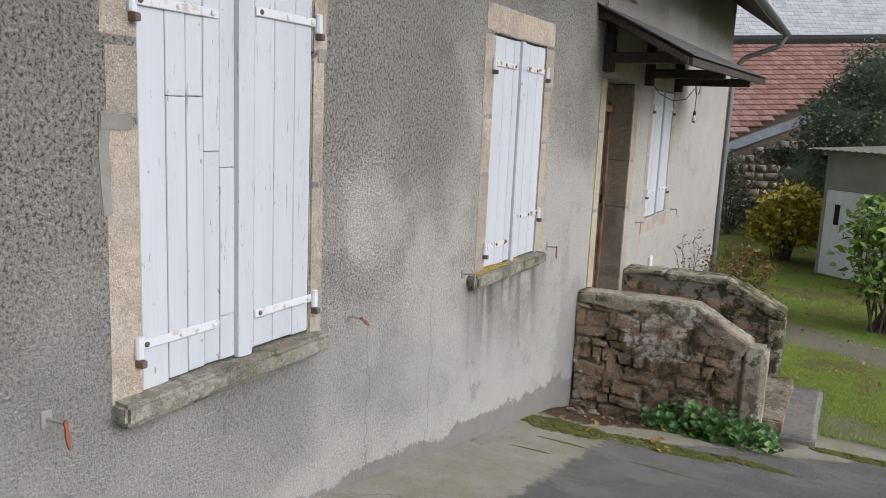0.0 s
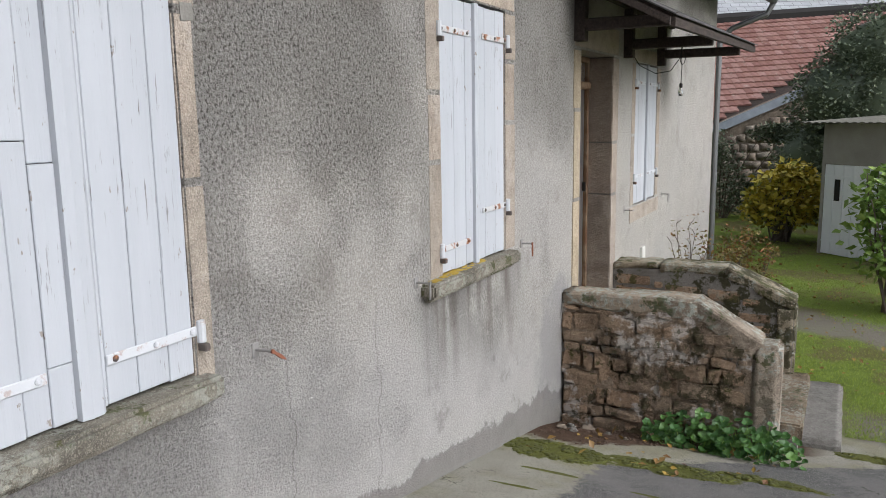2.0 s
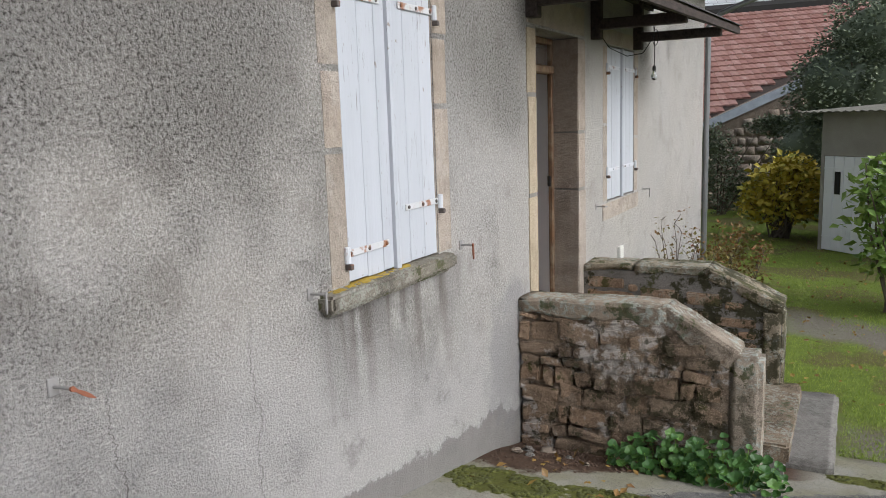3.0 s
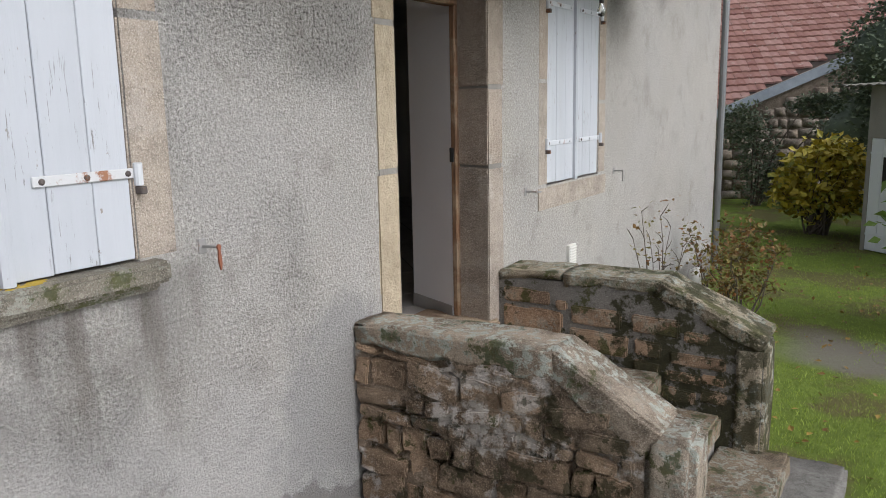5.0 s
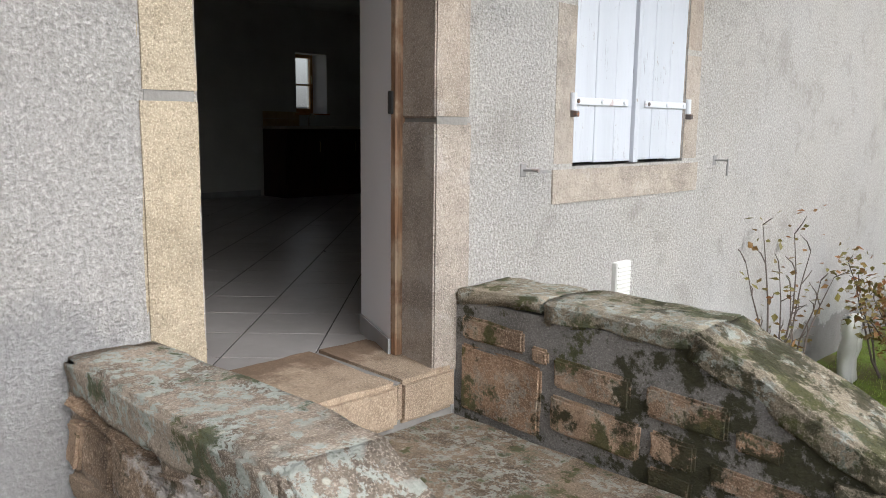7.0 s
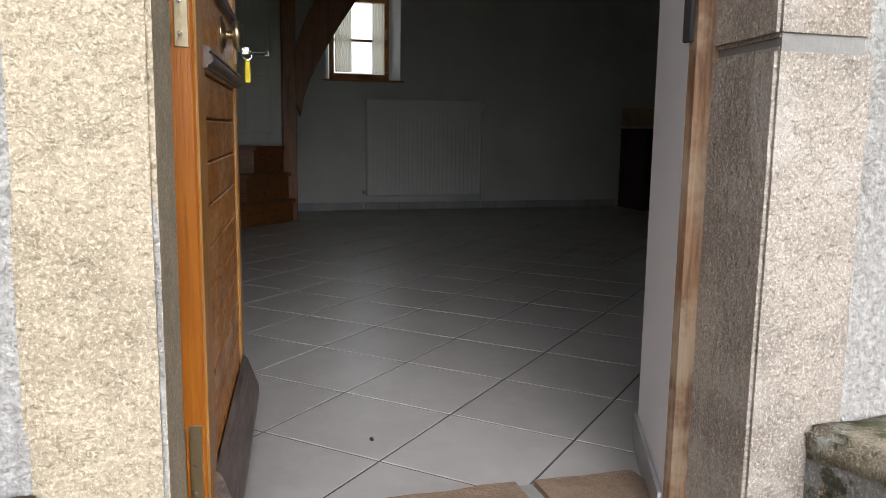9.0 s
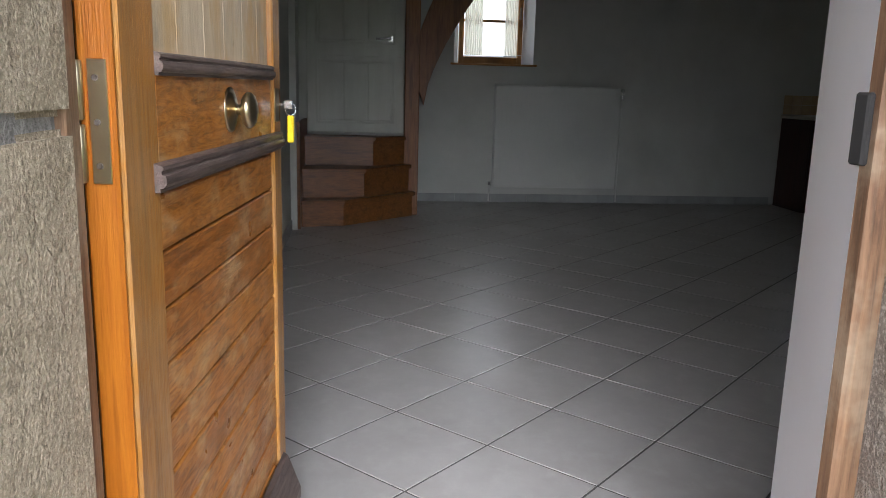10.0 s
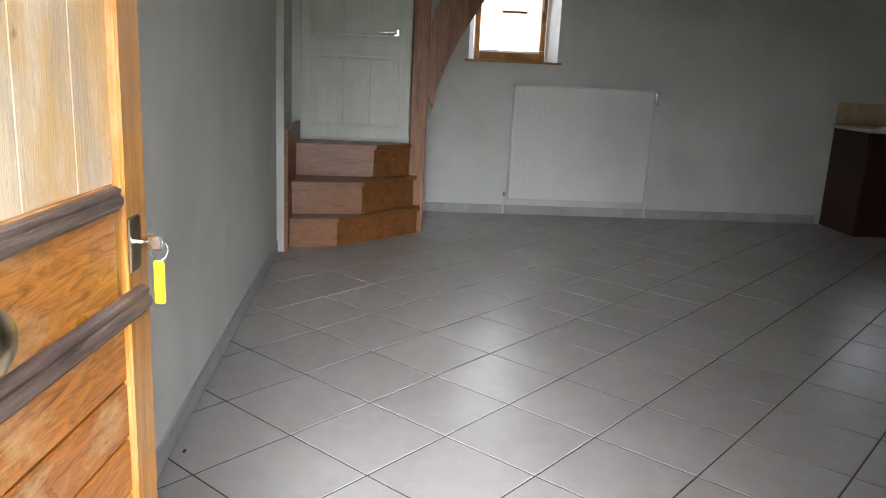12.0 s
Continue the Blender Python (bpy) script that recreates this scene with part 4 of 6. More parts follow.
part("pane", boxes(((-2.40, 7.297, 2.13), (-2.395, 8.282, 2.31))), GLASS, df)
# splayed reveals inside the frame
obj("reveal_right", prism([(-2.402, 8.290), (-2.402, 8.60), (-2.86, 8.60), (-2.86, 8.495)], 0.0, 2.36), REVEAL, label="smooth white splayed reveal of the doorway", category="wall", kind="structure")
obj("reveal_left", prism([(-2.45, 7.245), (-2.86, 7.10), (-2.86, 7.04), (-2.45, 7.04)], 0.0, 2.36), REVEAL, label="smooth white splayed reveal behind the door", category="wall", kind="structure")
obj("reveal_head", boxes(((-2.86, 7.0, 2.29), (-2.43, 8.6, 2.36))), REVEAL, label="white head of the doorway", category="wall", kind="structure")
obj("baseboard_reveal", prism([(-2.403, 8.278), (-2.403, 8.289), (-2.86, 8.494), (-2.86, 8.482)], 0.0, 0.09), SKIRT, label="grey tile skirting of the reveal", category="baseboard", kind="structure")

# the door leaf: built along its own x, hinged at the origin, its outer face towards +y
leaf = thing("entrance_door", (-2.455, 7.295, 0.03), "varnished wooden entrance door standing open inwards, bleached upper boards and orange-brown lower panel", "door", rz=174.0)
LW, LT = 0.97, 0.050


def leafbox(x0, x1, z0, z1, d0=0.0, d1=LT, bevel=0.004):
    """d: depth from the outer face; the outer face is at local -y."""
    return boxes(((x0, d0 - LT / 2, z0), (x1, d1 - LT / 2, z1)), bevel=bevel)


part("hinge_stile", leafbox(0.0, 0.125, 0.002, 2.05), DOORWOOD_V, leaf, "varnished stile, worn pale at hand height")
part("lock_stile", leafbox(LW - 0.075, LW, 0.002, 2.05), DOORWOOD_V, leaf)
part("edge_strip", leafbox(-0.012, 0.0, 0.002, 2.05, 0.004), ORANGE, leaf, "bright orange varnished door edge")
part("bottom_rail", leafbox(0.125, LW - 0.10, 0.002, 0.16, 0.006), DOORWOOD, leaf)
part("lock_rail", leafbox(0.125, LW - 0.10, 0.965, 1.165, 0.002), DOORWOOD, leaf)
part("top_rail", leafbox(0.125, LW - 0.10, 1.90, 2.05), DOORWOOD, leaf)
# added dark sheet that stops light showing through the board gaps
part("panel_core", leafbox(0.126, LW - 0.076, 0.161, 1.899, 0.030, 0.044, 0.0), MOULD, leaf, "dark board added behind the joints to keep the grooves dark")
for i in range(9):
    a = 0.16 + i * 0.0894
    part("panel_board", leafbox(0.125, LW - 0.075, a, a + 0.0850, 0.008, 0.028, 0.003), DOORWOOD, leaf)
seams = [0.125, 0.262, 0.405, 0.530, 0.668, 0.795, LW - 0.0755]
for a, b in zip(seams, seams[1:]):
    part("upper_board", leafbox(a, b - 0.0012, 1.165, 1.90, 0.014, 0.028, 0.001), DOORWORN, leaf)


def moulding(z, h, x0, x1, out):
    prof = [(0, -h / 2), (-out * 0.45, -h / 2), (-out * 0.45, -h * 0.36), (-out * 0.72, -h * 0.34), (-out * 0.95, -h * 0.22), (-out, -h * 0.06), (-out * 0.9, h * 0.08), (-out * 0.62, h * 0.13), (-out * 0.60, h * 0.24), (-out * 0.78, h * 0.27), (-out * 0.72, h * 0.40), (-out * 0.3, h * 0.48), (0, h / 2)]
    return loft([[(x, y - LT / 2, z + dz) for y, dz in prof] for x in (x0, x1)])


part("lower_moulding", moulding(0.990, 0.042, 0.100, LW - 0.035, 0.018), MOULD, leaf, "worn grey-brown profiled moulding")
part("upper_moulding", moulding(1.150, 0.033, 0.120, LW - 0.105, 0.013), MOULD, leaf, "worn grey-brown profiled moulding")
part("weather_bar", loft([[(x, -LT / 2, 0.03), (x, -LT / 2 - 0.045, 0.03), (x, -LT / 2 - 0.045, 0.06), (x, -LT / 2 - 0.012, 0.15), (x, -LT / 2, 0.16)] for x in (0.09, LW - 0.03)]), MOULD, leaf, "dark wooden weather bar at the foot")
R90 = Matrix.Rotation(radians(90), 4, "X")
knob = part("knob", turned([(0.010, 0.0), (0.009, 0.012), (0.010, 0.018), (0.028, 0.022), (0.034, 0.028), (0.034, 0.034), (0.029, 0.041), (0.022, 0.042), (0.019, 0.045), (0.004, 0.047)], Matrix.Translation((0.512, -LT / 2 - 0.004, 1.075)) @ R90, 28), BRASS, leaf, "aged brass door knob", smooth=True)
part("rose", turned([(0.043, 0.0), (0.043, 0.003), (0.037, 0.006), (0.033, 0.006), (0.030, 0.009), (0.014, 0.012), (0.010, 0.014)], Matrix.Translation((0.512, -LT / 2 + 0.002, 1.075)) @ R90, 28), BRASS, knob, smooth=True)
part("keyhole_plate", boxes(((0.898, -LT / 2 - 0.004, 1.035), (0.935, -LT / 2 + 0.002, 1.115)), bevel=0.002), BRASS, leaf)
for z in (1.073, 0.22):
    h = part("hinge", boxes(((-0.0155, -0.014, z - 0.078), (-0.0115, 0.010, z + 0.078)), bevel=0.001), BRASS, leaf, "worn brass butt hinge plate")
    for dz in (-0.0395, 0.0395):
        part("knuckle", turned([(0.006, -0.037), (0.008, -0.035), (0.008, 0.035), (0.006, 0.037)], Matrix.Translation((-0.020, 0.022, z + dz)), 12), BRASS, h, smooth=True)
    for dz in (-0.055, 0.0, 0.055):
        part("screw", turned([(0.005, 0), (0.004, 0.0015)], Matrix.Translation((-0.0155, 0, z + dz)) @ Matrix.Rotation(radians(-90), 4, "Y"), 8), STEEL, h)
keys = thing("key_ring", (0, 0, 0), "key in the lock with a ring and a yellow plastic tag", "key")
keys.matrix_basis = pose(-2.455, 7.295, 0.03, 0, 0, 174.0) @ pose(0.923, -LT / 2, 1.077)
part("key", tube([(0, 0.01, 0), (0, -0.022, 0)], 0.0035, 8), STEEL, keys)
part("bow", boxes(((-0.003, -0.040, -0.011), (0.003, -0.018, 0.011)), bevel=0.002), STEEL, keys)
part("ring", tube([(0.002 + 0.004 * math.sin(a), -0.034 + 0.013 * math.cos(a), -0.012 + 0.014 * math.sin(a)) for a in np.linspace(0, 2 * math.pi, 17)], 0.0012, 6), STEEL, keys)
part("tag", boxes(((-0.004, -0.042, -0.092), (0.002, -0.026, -0.026)), bevel=0.003), YELLOW, keys, "yellow plastic key tag")

# ---- canopy over the door ----
CA = [(-2.12, 6.80, 2.95), (-1.30, 6.90, 2.53), (-1.14, 10.95, 2.59), (-2.12, 10.95, 3.0)]
canopy = thing("door_canopy", (0, 0, 0), "dark weathered wooden lean-to canopy on three brackets over the door", "canopy")


def slab(quad, lo, hi):
    q = [Vector(p) for p in quad]
    return loft([[p + Vector((0, 0, lo)) for p in q], [p + Vector((0, 0, hi)) for p in q]])


part("deck", slab(CA, 0.0, 0.022), DARK_WOOD, canopy)
part("covering", slab([(-2.12, 6.77, 2.95), (-1.27, 6.87, 2.515), (-1.11, 10.99, 2.575), (-2.12, 10.98, 3.0)], 0.024, 0.034), COVER, canopy, "thin grey roof covering with a ragged edge")
part("fascia", slab([(-1.32, 6.9, 2.46), (-1.28, 6.9, 2.46), (-1.13, 10.95, 2.52), (-1.17, 10.95, 2.52)], 0.0, 0.065), DARK_WOOD, canopy)
for i in range(9):
    k = i / 8
    y = 6.86 + k * 4.0
    xo, zo = -1.31 + 0.16 * k, 2.53 + 0.06 * k
    part("rafter", loft([[(W, y - 0.025, z), (W, y + 0.025, z), (xo, y + 0.025, z2), (xo, y - 0.025, z2)] for z, z2 in ((2.885, zo - 0.062), (2.945, zo - 0.002))]), DARK_WOOD, canopy)
for y, arm, z in ((7.13, 0.70, 2.54), (8.72, 0.72, 2.50), (10.25, 0.78, 2.50)):
    b = part("bracket_post", boxes(((W - 0.01, y - 0.05, z - 0.13), (W + 0.09, y + 0.05, z + 0.40)), bevel=0.008), DARK_WOOD, canopy)
    part("arm", boxes(((W + 0.02, y - 0.045, z - 0.05), (W + arm + 0.12, y + 0.045, z + 0.045)), bevel=0.008), DARK_WOOD, b)
part("wall_plate", boxes(((W, 6.84, 2.84), (W + 0.06, 10.9, 2.92)), bevel=0.006), DARK_WOOD, canopy)
bulb = thing("hanging_bulb", (-1.59, 8.86, 2.02), "bare glass bulb hanging on a cable under the canopy", "lamp")
part("cable", tube([(0, 0, 0.09), (0.004, 0, 0.25), (-0.01, 0.01, 0.44)], 0.004, 6), DARK, bulb)
part("socket", turned([(0.012, 0.05), (0.016, 0.055), (0.016, 0.085), (0.008, 0.095)], Matrix.Identity(4), 12), DARK, bulb)
part("glass_bulb", turned([(0.004, -0.035), (0.020, -0.028), (0.030, -0.008), (0.028, 0.012), (0.014, 0.036), (0.012, 0.05)], Matrix.Identity(4), 16), GLASS, bulb, smooth=True)
cab = thing("electric_cable", (0, 0, 0), "thin dark electric cable looped under the canopy", "cable")
part("loop", tube([(W + 0.02, 8.80, 2.47), (W + 0.12, 8.85, 2.30), (-1.86, 8.95, 2.22), (-1.72, 8.98, 2.24), (-1.62, 8.93, 2.36), (-1.58, 8.88, 2.52)], 0.004, 6), DARK, cab)
part("coil", tube([(-1.58 + 0.025 * math.cos(a), 8.86 + 0.01 * math.sin(a), 2.36 + 0.07 * math.sin(a)) for a in np.linspace(0, 4 * math.pi, 25)], 0.0035, 6), DARK, cab)
insul = thing("cable_ring", (W + 0.05, 6.9, 3.0), "small iron ring on the wall above the canopy", "ring")
part("loop", tube([(0, 0.03 * math.cos(a), 0.06 * math.sin(a)) for a in np.linspace(0, 2 * math.pi, 15)], 0.005, 6), IRON, insul)

# ---- outdoor steps and parapets ----
P1A, P1B = 6.83, 7.10      # near parapet: faces along y
P2A, P2B = 8.40, 8.72      # far parapet


def sloped(lo_y, hi_y, pts, below):
    return loft([[(x, y, z) for x, z in pts] + [(x, y, below) for x in (pts[-1][0], pts[0][0])] for y in (lo_y, hi_y)])


def top_limit(x, knee, end, ztop, zend):
    if x < knee:
        return ztop
    return ztop + (zend - ztop) * (x - knee) / (end - knee)


def coping(parent, y0, y1, segs, mat, name="coping_stone", seed=0, ragged=0.02):
    """Coping stones that follow (x, z) to (x, z), with rounded uneven faces."""
    for k, (xa, za, xb, zb, th) in enumerate(segs):
        L = math.hypot(xb - xa, zb - za)
        bm = rough_block((0, -(y1 - y0) / 2, -th), (L, (y1 - y0) / 2, 0), 11, 0.011, 0.013, seed + k)
        for v in bm.verts:
            low = min(1.0, max(0.0, -v.co.z / th * 1.6 - 0.4))
            v.co.z += low * ragged * 2.2 * noise.noise(Vector((v.co.x * 5.5, v.co.y * 3, seed)))
            v.co.y += (1 if v.co.y > 0 else -1) * low * ragged * (noise.noise(Vector((v.co.x * 9, v.co.z * 9, seed + 4))) - 0.25)
        bm.transform(Matrix.Translation((xa, (y0 + y1) / 2, za)) @ Matrix.Rotation(-math.atan2(zb - za, xb - xa), 4, "Y"))
        part(name, bm, mat, parent, smooth=True)


par1 = thing("stair_parapet", (0, 0, 0), "rubble stone parapet of the steps with rounded lichened coping", "stone parapet", "parapets of the door steps")
part("core", sloped(P1A + 0.075, P1B - 0.01, [(W, 0.27), (-1.08, 0.27), (-0.60, 0.00), (-0.45, 0.00)], -1.05), MORTAR, par1, "crumbling lime mortar between the stones")


def mortar_face(x0, x1, z0, limit, face, seed, step=0.022):
    """An uneven bed of mortar that the stones sit in, with hollows where it has fallen out."""
    nx, nz = int((x1 - x0) / step), 52
    verts = []
    for j in range(nz + 1):
        for i in range(nx + 1):
            x = x0 + (x1 - x0) * i / nx
            z = z0 + (limit(x) - z0) * j / nz
            p = Vector((x, seed, z))
            fall = max(0.0, noise.noise(p * 3.3 + Vector((5, 0, 0))) - 0.12 - 0.25 * min(0.0, z + 0.1))
            y = face + 0.008 + 0.016 * noise.noise(p * 9) + 0.008 * noise.noise(p * 31) + min(0.055, fall * 0.30)
            verts.append((x, y, z))
    n = nx + 1
    me = bpy.data.meshes.new("mortar_bed")
    me.from_pydata(verts, [], [(j * n + i, j * n + i + 1, (j + 1) * n + i + 1, (j + 1) * n + i) for j in range(nz) for i in range(nx)])
    bm = bmesh.new()
    bm.from_mesh(me)
    bpy.data.meshes.remove(me)
    return bm


part("mortar_bed", mortar_face(W + 0.003, -0.62, -1.05, lambda x: top_limit(x, -1.05, -0.60, 0.275, 0.03), P1A, 3), BED, par1, "rough brown and lime-white mortar, fallen out in places", smooth=True)
coping(par1, P1A - 0.004, P1B + 0.004, [(W, 0.375, -1.02, 0.400, 0.135), (-1.045, 0.405, -0.545, 0.115, 0.165)], CAP, seed=5, ragged=0.030)
part("end_post", rough_block((-0.625, P1A - 0.006, -1.0), (-0.415, P1B, 0.092), 5, 0.010, 0.030, 21), CAP, par1, "upright lichened end stone", smooth=True)
par2 = thing("stair_parapet", (0, 0, 0), "squared stone parapet of the steps with black algae and grey joints", "stone parapet", "parapets of the door steps")
part("core", sloped(P2A + 0.008, P2B - 0.006, [(W, 0.31), (-1.02, 0.31), (-0.50, 0.04), (-0.42, 0.04)], -1.05), POINTING, par2, "smooth grey cement joints, black at the foot")
coping(par2, P2A - 0.006, P2B + 0.02, [(W, 0.352, -1.66, 0.375, 0.062), (-1.652, 0.376, -1.01, 0.382, 0.085), (-1.03, 0.385, -0.40, 0.105, 0.105)], CAP_MOSS, seed=15, ragged=0.022)
part("end_post", rough_block((-0.585, P2A - 0.004, -1.0), (-0.405, P2B + 0.01, 0.045), 5, 0.012, 0.020, 25), CAP_MOSS, par2, "upright mossy end stone", smooth=True)


def rubble(parent, x0, x1, face, limit, z0, seed, mat, sizes=(0.10, 0.30), heights=(0.07, 0.15), gap=0.016, depth=0.06, name="stone", rough=0.012, out=-1, proud=0.010, tilt=4):
    """Courses of uneven stones set in a wall whose face looks along y."""
    rng = random.Random(seed)
    z = z0
    while z < 0.6:
        h = rng.uniform(*heights)
        x = x0 + rng.uniform(-0.05, 0.0)
        while x < x1:
            w = rng.uniform(*sizes) * (1.0 if h > 0.09 else 0.8)
            xa, xb = max(x, x0), min(x + w, x1)
            top = min(limit((xa + xb) / 2), z + h * rng.uniform(0.85, 1.12))
            if xb - xa > 0.045 and top - z > 0.035:
                bm = rough_block((-(xb - xa - gap) / 2, -0.05, -(top - z - gap) / 2), ((xb - xa - gap) / 2, 0.05, (top - z - gap) / 2), 3, rough, 0.009, seed + int(x * 97) + int(z * 31))
                skew = rng.uniform(-0.18, 0.18)
                for v in bm.verts:
                    v.co.z += skew * v.co.x
                    v.co.x += 0.25 * skew * v.co.z
                bm.transform(Matrix.Translation(((xa + xb) / 2, face - out * 0.044 + out * rng.uniform(-0.6 * proud, proud), (z + top) / 2)) @ Matrix.Rotation(radians(rng.uniform(-tilt, tilt)), 4, "Y"))
                part(name, bm, mat, parent)
            x += w
        z += h


rubble(par1, W + 0.01, -0.65, P1A, lambda x: top_limit(x, -1.10, -0.60, 0.25, 0.02), -0.92, 11, RUBBLE, (0.08, 0.34), (0.06, 0.155), gap=0.018, rough=0.022, proud=0.006, tilt=8)
for k, (xa, xb, za, zb) in enumerate((
        (-2.07, -1.74, 0.15, 0.245), (-2.07, -1.65, -0.16, 0.12), (-1.70, -1.62, 0.13, 0.19), (-1.59, -1.26, 0.055, 0.17), (-1.60, -1.21, -0.12, 0.02),
        (-1.19, -0.90, 0.05, 0.16), (-0.87, -0.72, 0.02, 0.09), (-1.17, -1.00, -0.10, 0.0), (-0.95, -0.62, -0.12, -0.045), (-1.17, -1.01, -0.20, -0.125),
        (-0.98, -0.76, -0.23, -0.165), (-1.00, -0.79, -0.36, -0.265), (-0.76, -0.61, -0.33, -0.25), (-0.98, -0.63, -0.50, -0.40), (-0.76, -0.62, -0.22, -0.16))):
    bm = rough_block((xa, P2A - 0.008, za), (xb, P2A + 0.08, zb), 4, 0.009, 0.010, 300 + k)
    for v in bm.verts:
        v.co.z -= 0.03 * (v.co.x - xa)
    part("block", bm, BLOCK, par2)
rubble(par2, W + 0.01, -0.61, P2B, lambda x: top_limit(x, -0.98, -0.55, 0.235, -0.02), -0.92, 8, BLOCK, (0.20, 0.36), (0.11, 0.20), 0.030, name="block", rough=0.006, out=1, proud=0.004, tilt=1)


def step(x0, x1, z0, z1, seed, y0=P1B + 0.005, y1=P2A - 0.005, label="worn stone step with lichen and rounded edge"):
    t = thing("stone_step", (0, 0, 0), label, "stone step", "steps up to the door")
    part("tread", rough_block((x0, y0, z1 - 0.14), (x1, y1, z1), 9, 0.007, 0.016, seed), STEP, t)
    part("riser", boxes(((x0, y0 + 0.01, z0), (x1 - 0.03, y1 - 0.01, z1 - 0.13))), MORTAR_GREY, t)


step(W + 0.005, -0.99, -0.50, -0.185, 52)
step(-1.01, -0.635, -0.75, -0.385, 53)
step(-0.655, -0.26, -0.95, -0.585, 54, y1=P2A + 0.10)
fl = thing("flagstone", (0, 0, 0), "grey flat stone slab at the foot of the steps", "stone slab")
part("slab", rough_block((-0.34, 7.35, -0.96), (0.02, 8.95, -0.79), 9, 0.01, 0.02, 61), FLAG, fl, smooth=True)
vent = thing("wall_vent", (W, 9.66, 0.22), "small white plastic louvred wall vent", "vent")
part("hood", boxes(((-0.01, -0.07, -0.10), (0.03, 0.07, 0.10)), bevel=0.006), WHITE_PLASTIC, vent)
for i in range(8):
    part("louvre", boxes(((0.028, -0.06, -0.085 + i * 0.022), (0.036, 0.06, -0.075 + i * 0.022)), bevel=0.002), WHITE_PLASTIC, vent)
sw = tagged(new("upper_window_surround"), label="stone surround of a small upper window", category="window surround", kind="structure")
stones_up(sw, "jamb_stone", 7.22, 7.35, [3.25, 4.2], W - 0.1, W + 0.006, (JAMB,), 6)
stones_up(sw, "jamb_stone", 7.90, 8.03, [3.25, 4.2], W - 0.1, W + 0.006, (JAMB,), 7)
part("sill_stone", rough_block((W - 0.1, 7.2, 3.15), (W + 0.05, 8.05, 3.3), 4, 0.004, 0.01, 71), JAMB, sw)
obj("window_upper", boxes(((W - 0.22, 7.3, 3.28), (W - 0.2, 7.95, 4.25))), DARK, label="dark upper window", category="window", kind="structure")

# ---- room inside ----
obj("floor_bed", boxes(((BACK - 0.05, LEFT - 0.05, -0.4), (-2.60, FAR + 0.1, -0.0025))), GROUT, label="dark grout under the floor tiles", category="floor", kind="structure")
obj("house_plinth", boxes(((-9.9, -5.6, -1.3), (-2.5, LEFT, -0.5))), MORTAR, label="masonry base", category="wall", kind="structure")


def skirting(name, a, b, thick=0.012, h=0.085):
    a, b = Vector((*a, 0)), Vector((*b, 0))
    n = max(1, round((b - a).length / 0.40))
    t = tagged(new(name), label="grey tile skirting along the wall", category="baseboard", kind="structure")
    for i in range(n):
        p, q = a.lerp(b, i / n), a.lerp(b, (i + 1) / n)
        d = (q - p).normalized()
        s = Vector((-d.y, d.x, 0)) * thick
        p, q = p + d * 0.0015, q - d * 0.0015
        part("skirting_tile", prism([p[:2], q[:2], (q + s)[:2], (p + s)[:2]], 0.001, h), SKIRT, t)


skirting("baseboard_back", (BACK, 12.0), (BACK, 8.2), 0.012)
skirting("baseboard_partition", (IN, LEFT), (-7.72, LEFT), -0.012)
obj("wall_nib", boxes(((-7.86, LEFT, 0.0), (-7.74, LEFT + 0.05, 2.62))), PLASTER, label="narrow plastered projection of the partition", category="wall", kind="structure")

# winding stair
stair = thing("winding_stair", (0, 0, 0), "reddish wooden winding stair of three steps to a white door", "stair")
poly = [
    ([(-7.86, LEFT + 0.05), (-7.93, 7.47), (-8.50, 8.08), (-8.62, 8.08), (-8.62, LEFT + 0.05)], 0.0, 0.22),
    ([(-8.02, LEFT + 0.05), (-8.10, 7.64), (-8.54, 8.045), (-8.62, 8.045), (-8.62, LEFT + 0.05)], 0.22, 0.465),
    ([(-8.32, LEFT + 0.05), (-8.36, 7.72), (-8.56, 8.02), (-8.62, 8.02), (-8.62, LEFT + 0.05)], 0.465, 0.715),
]
for pts, a, b in poly:
    part("riser", prism(pts, a + 0.001, b - 0.035), STAIRWOOD, stair)
    c = Vector((-8.62, 7.055))
    nose = [tuple(Vector(p) + ((Vector(p) - c).normalized() * 0.025 if i < 3 else Vector((0, 0)))) for i, p in enumerate(pts)]
    nose[0] = (nose[0][0], pts[0][1])
    part("tread", prism(nose, b - 0.034, b), STAIRWOOD, stair)
part("wall_stringer", prism([(-7.76, LEFT + 0.051), (-7.76, LEFT + 0.075), (-8.6, LEFT + 0.075), (-8.6, LEFT + 0.051)], 0.0, 0.86), STAIRWOOD, stair)
newel = thing("timber_post", (0, 0, 0), "reddish timber post with a curved brace", "timber post")
part("post", boxes(((-8.66, 8.00, 0.0), (-8.54, 8.13, 2.62)), bevel=0.006), POSTWOOD, newel)


def brace_mesh():
    rings = []
    for k in np.linspace(0, 1, 14):
        y = 8.12 + 0.86 * k ** 1.25
        z = 1.10 + 1.52 * k ** 0.82
        w = 0.115 + 0.035 * math.sin(k * math.pi)
        rings.append([(-8.65, y - 0.06, z + w * 1.9), (-8.55, y - 0.06, z + w * 1.9), (-8.55, y + 0.05, z - w * 0.9), (-8.65, y + 0.05, z - w * 0.9)])
    bm = loft(rings)
    bmesh.ops.recalc_face_normals(bm, faces=bm.faces)
    return bm


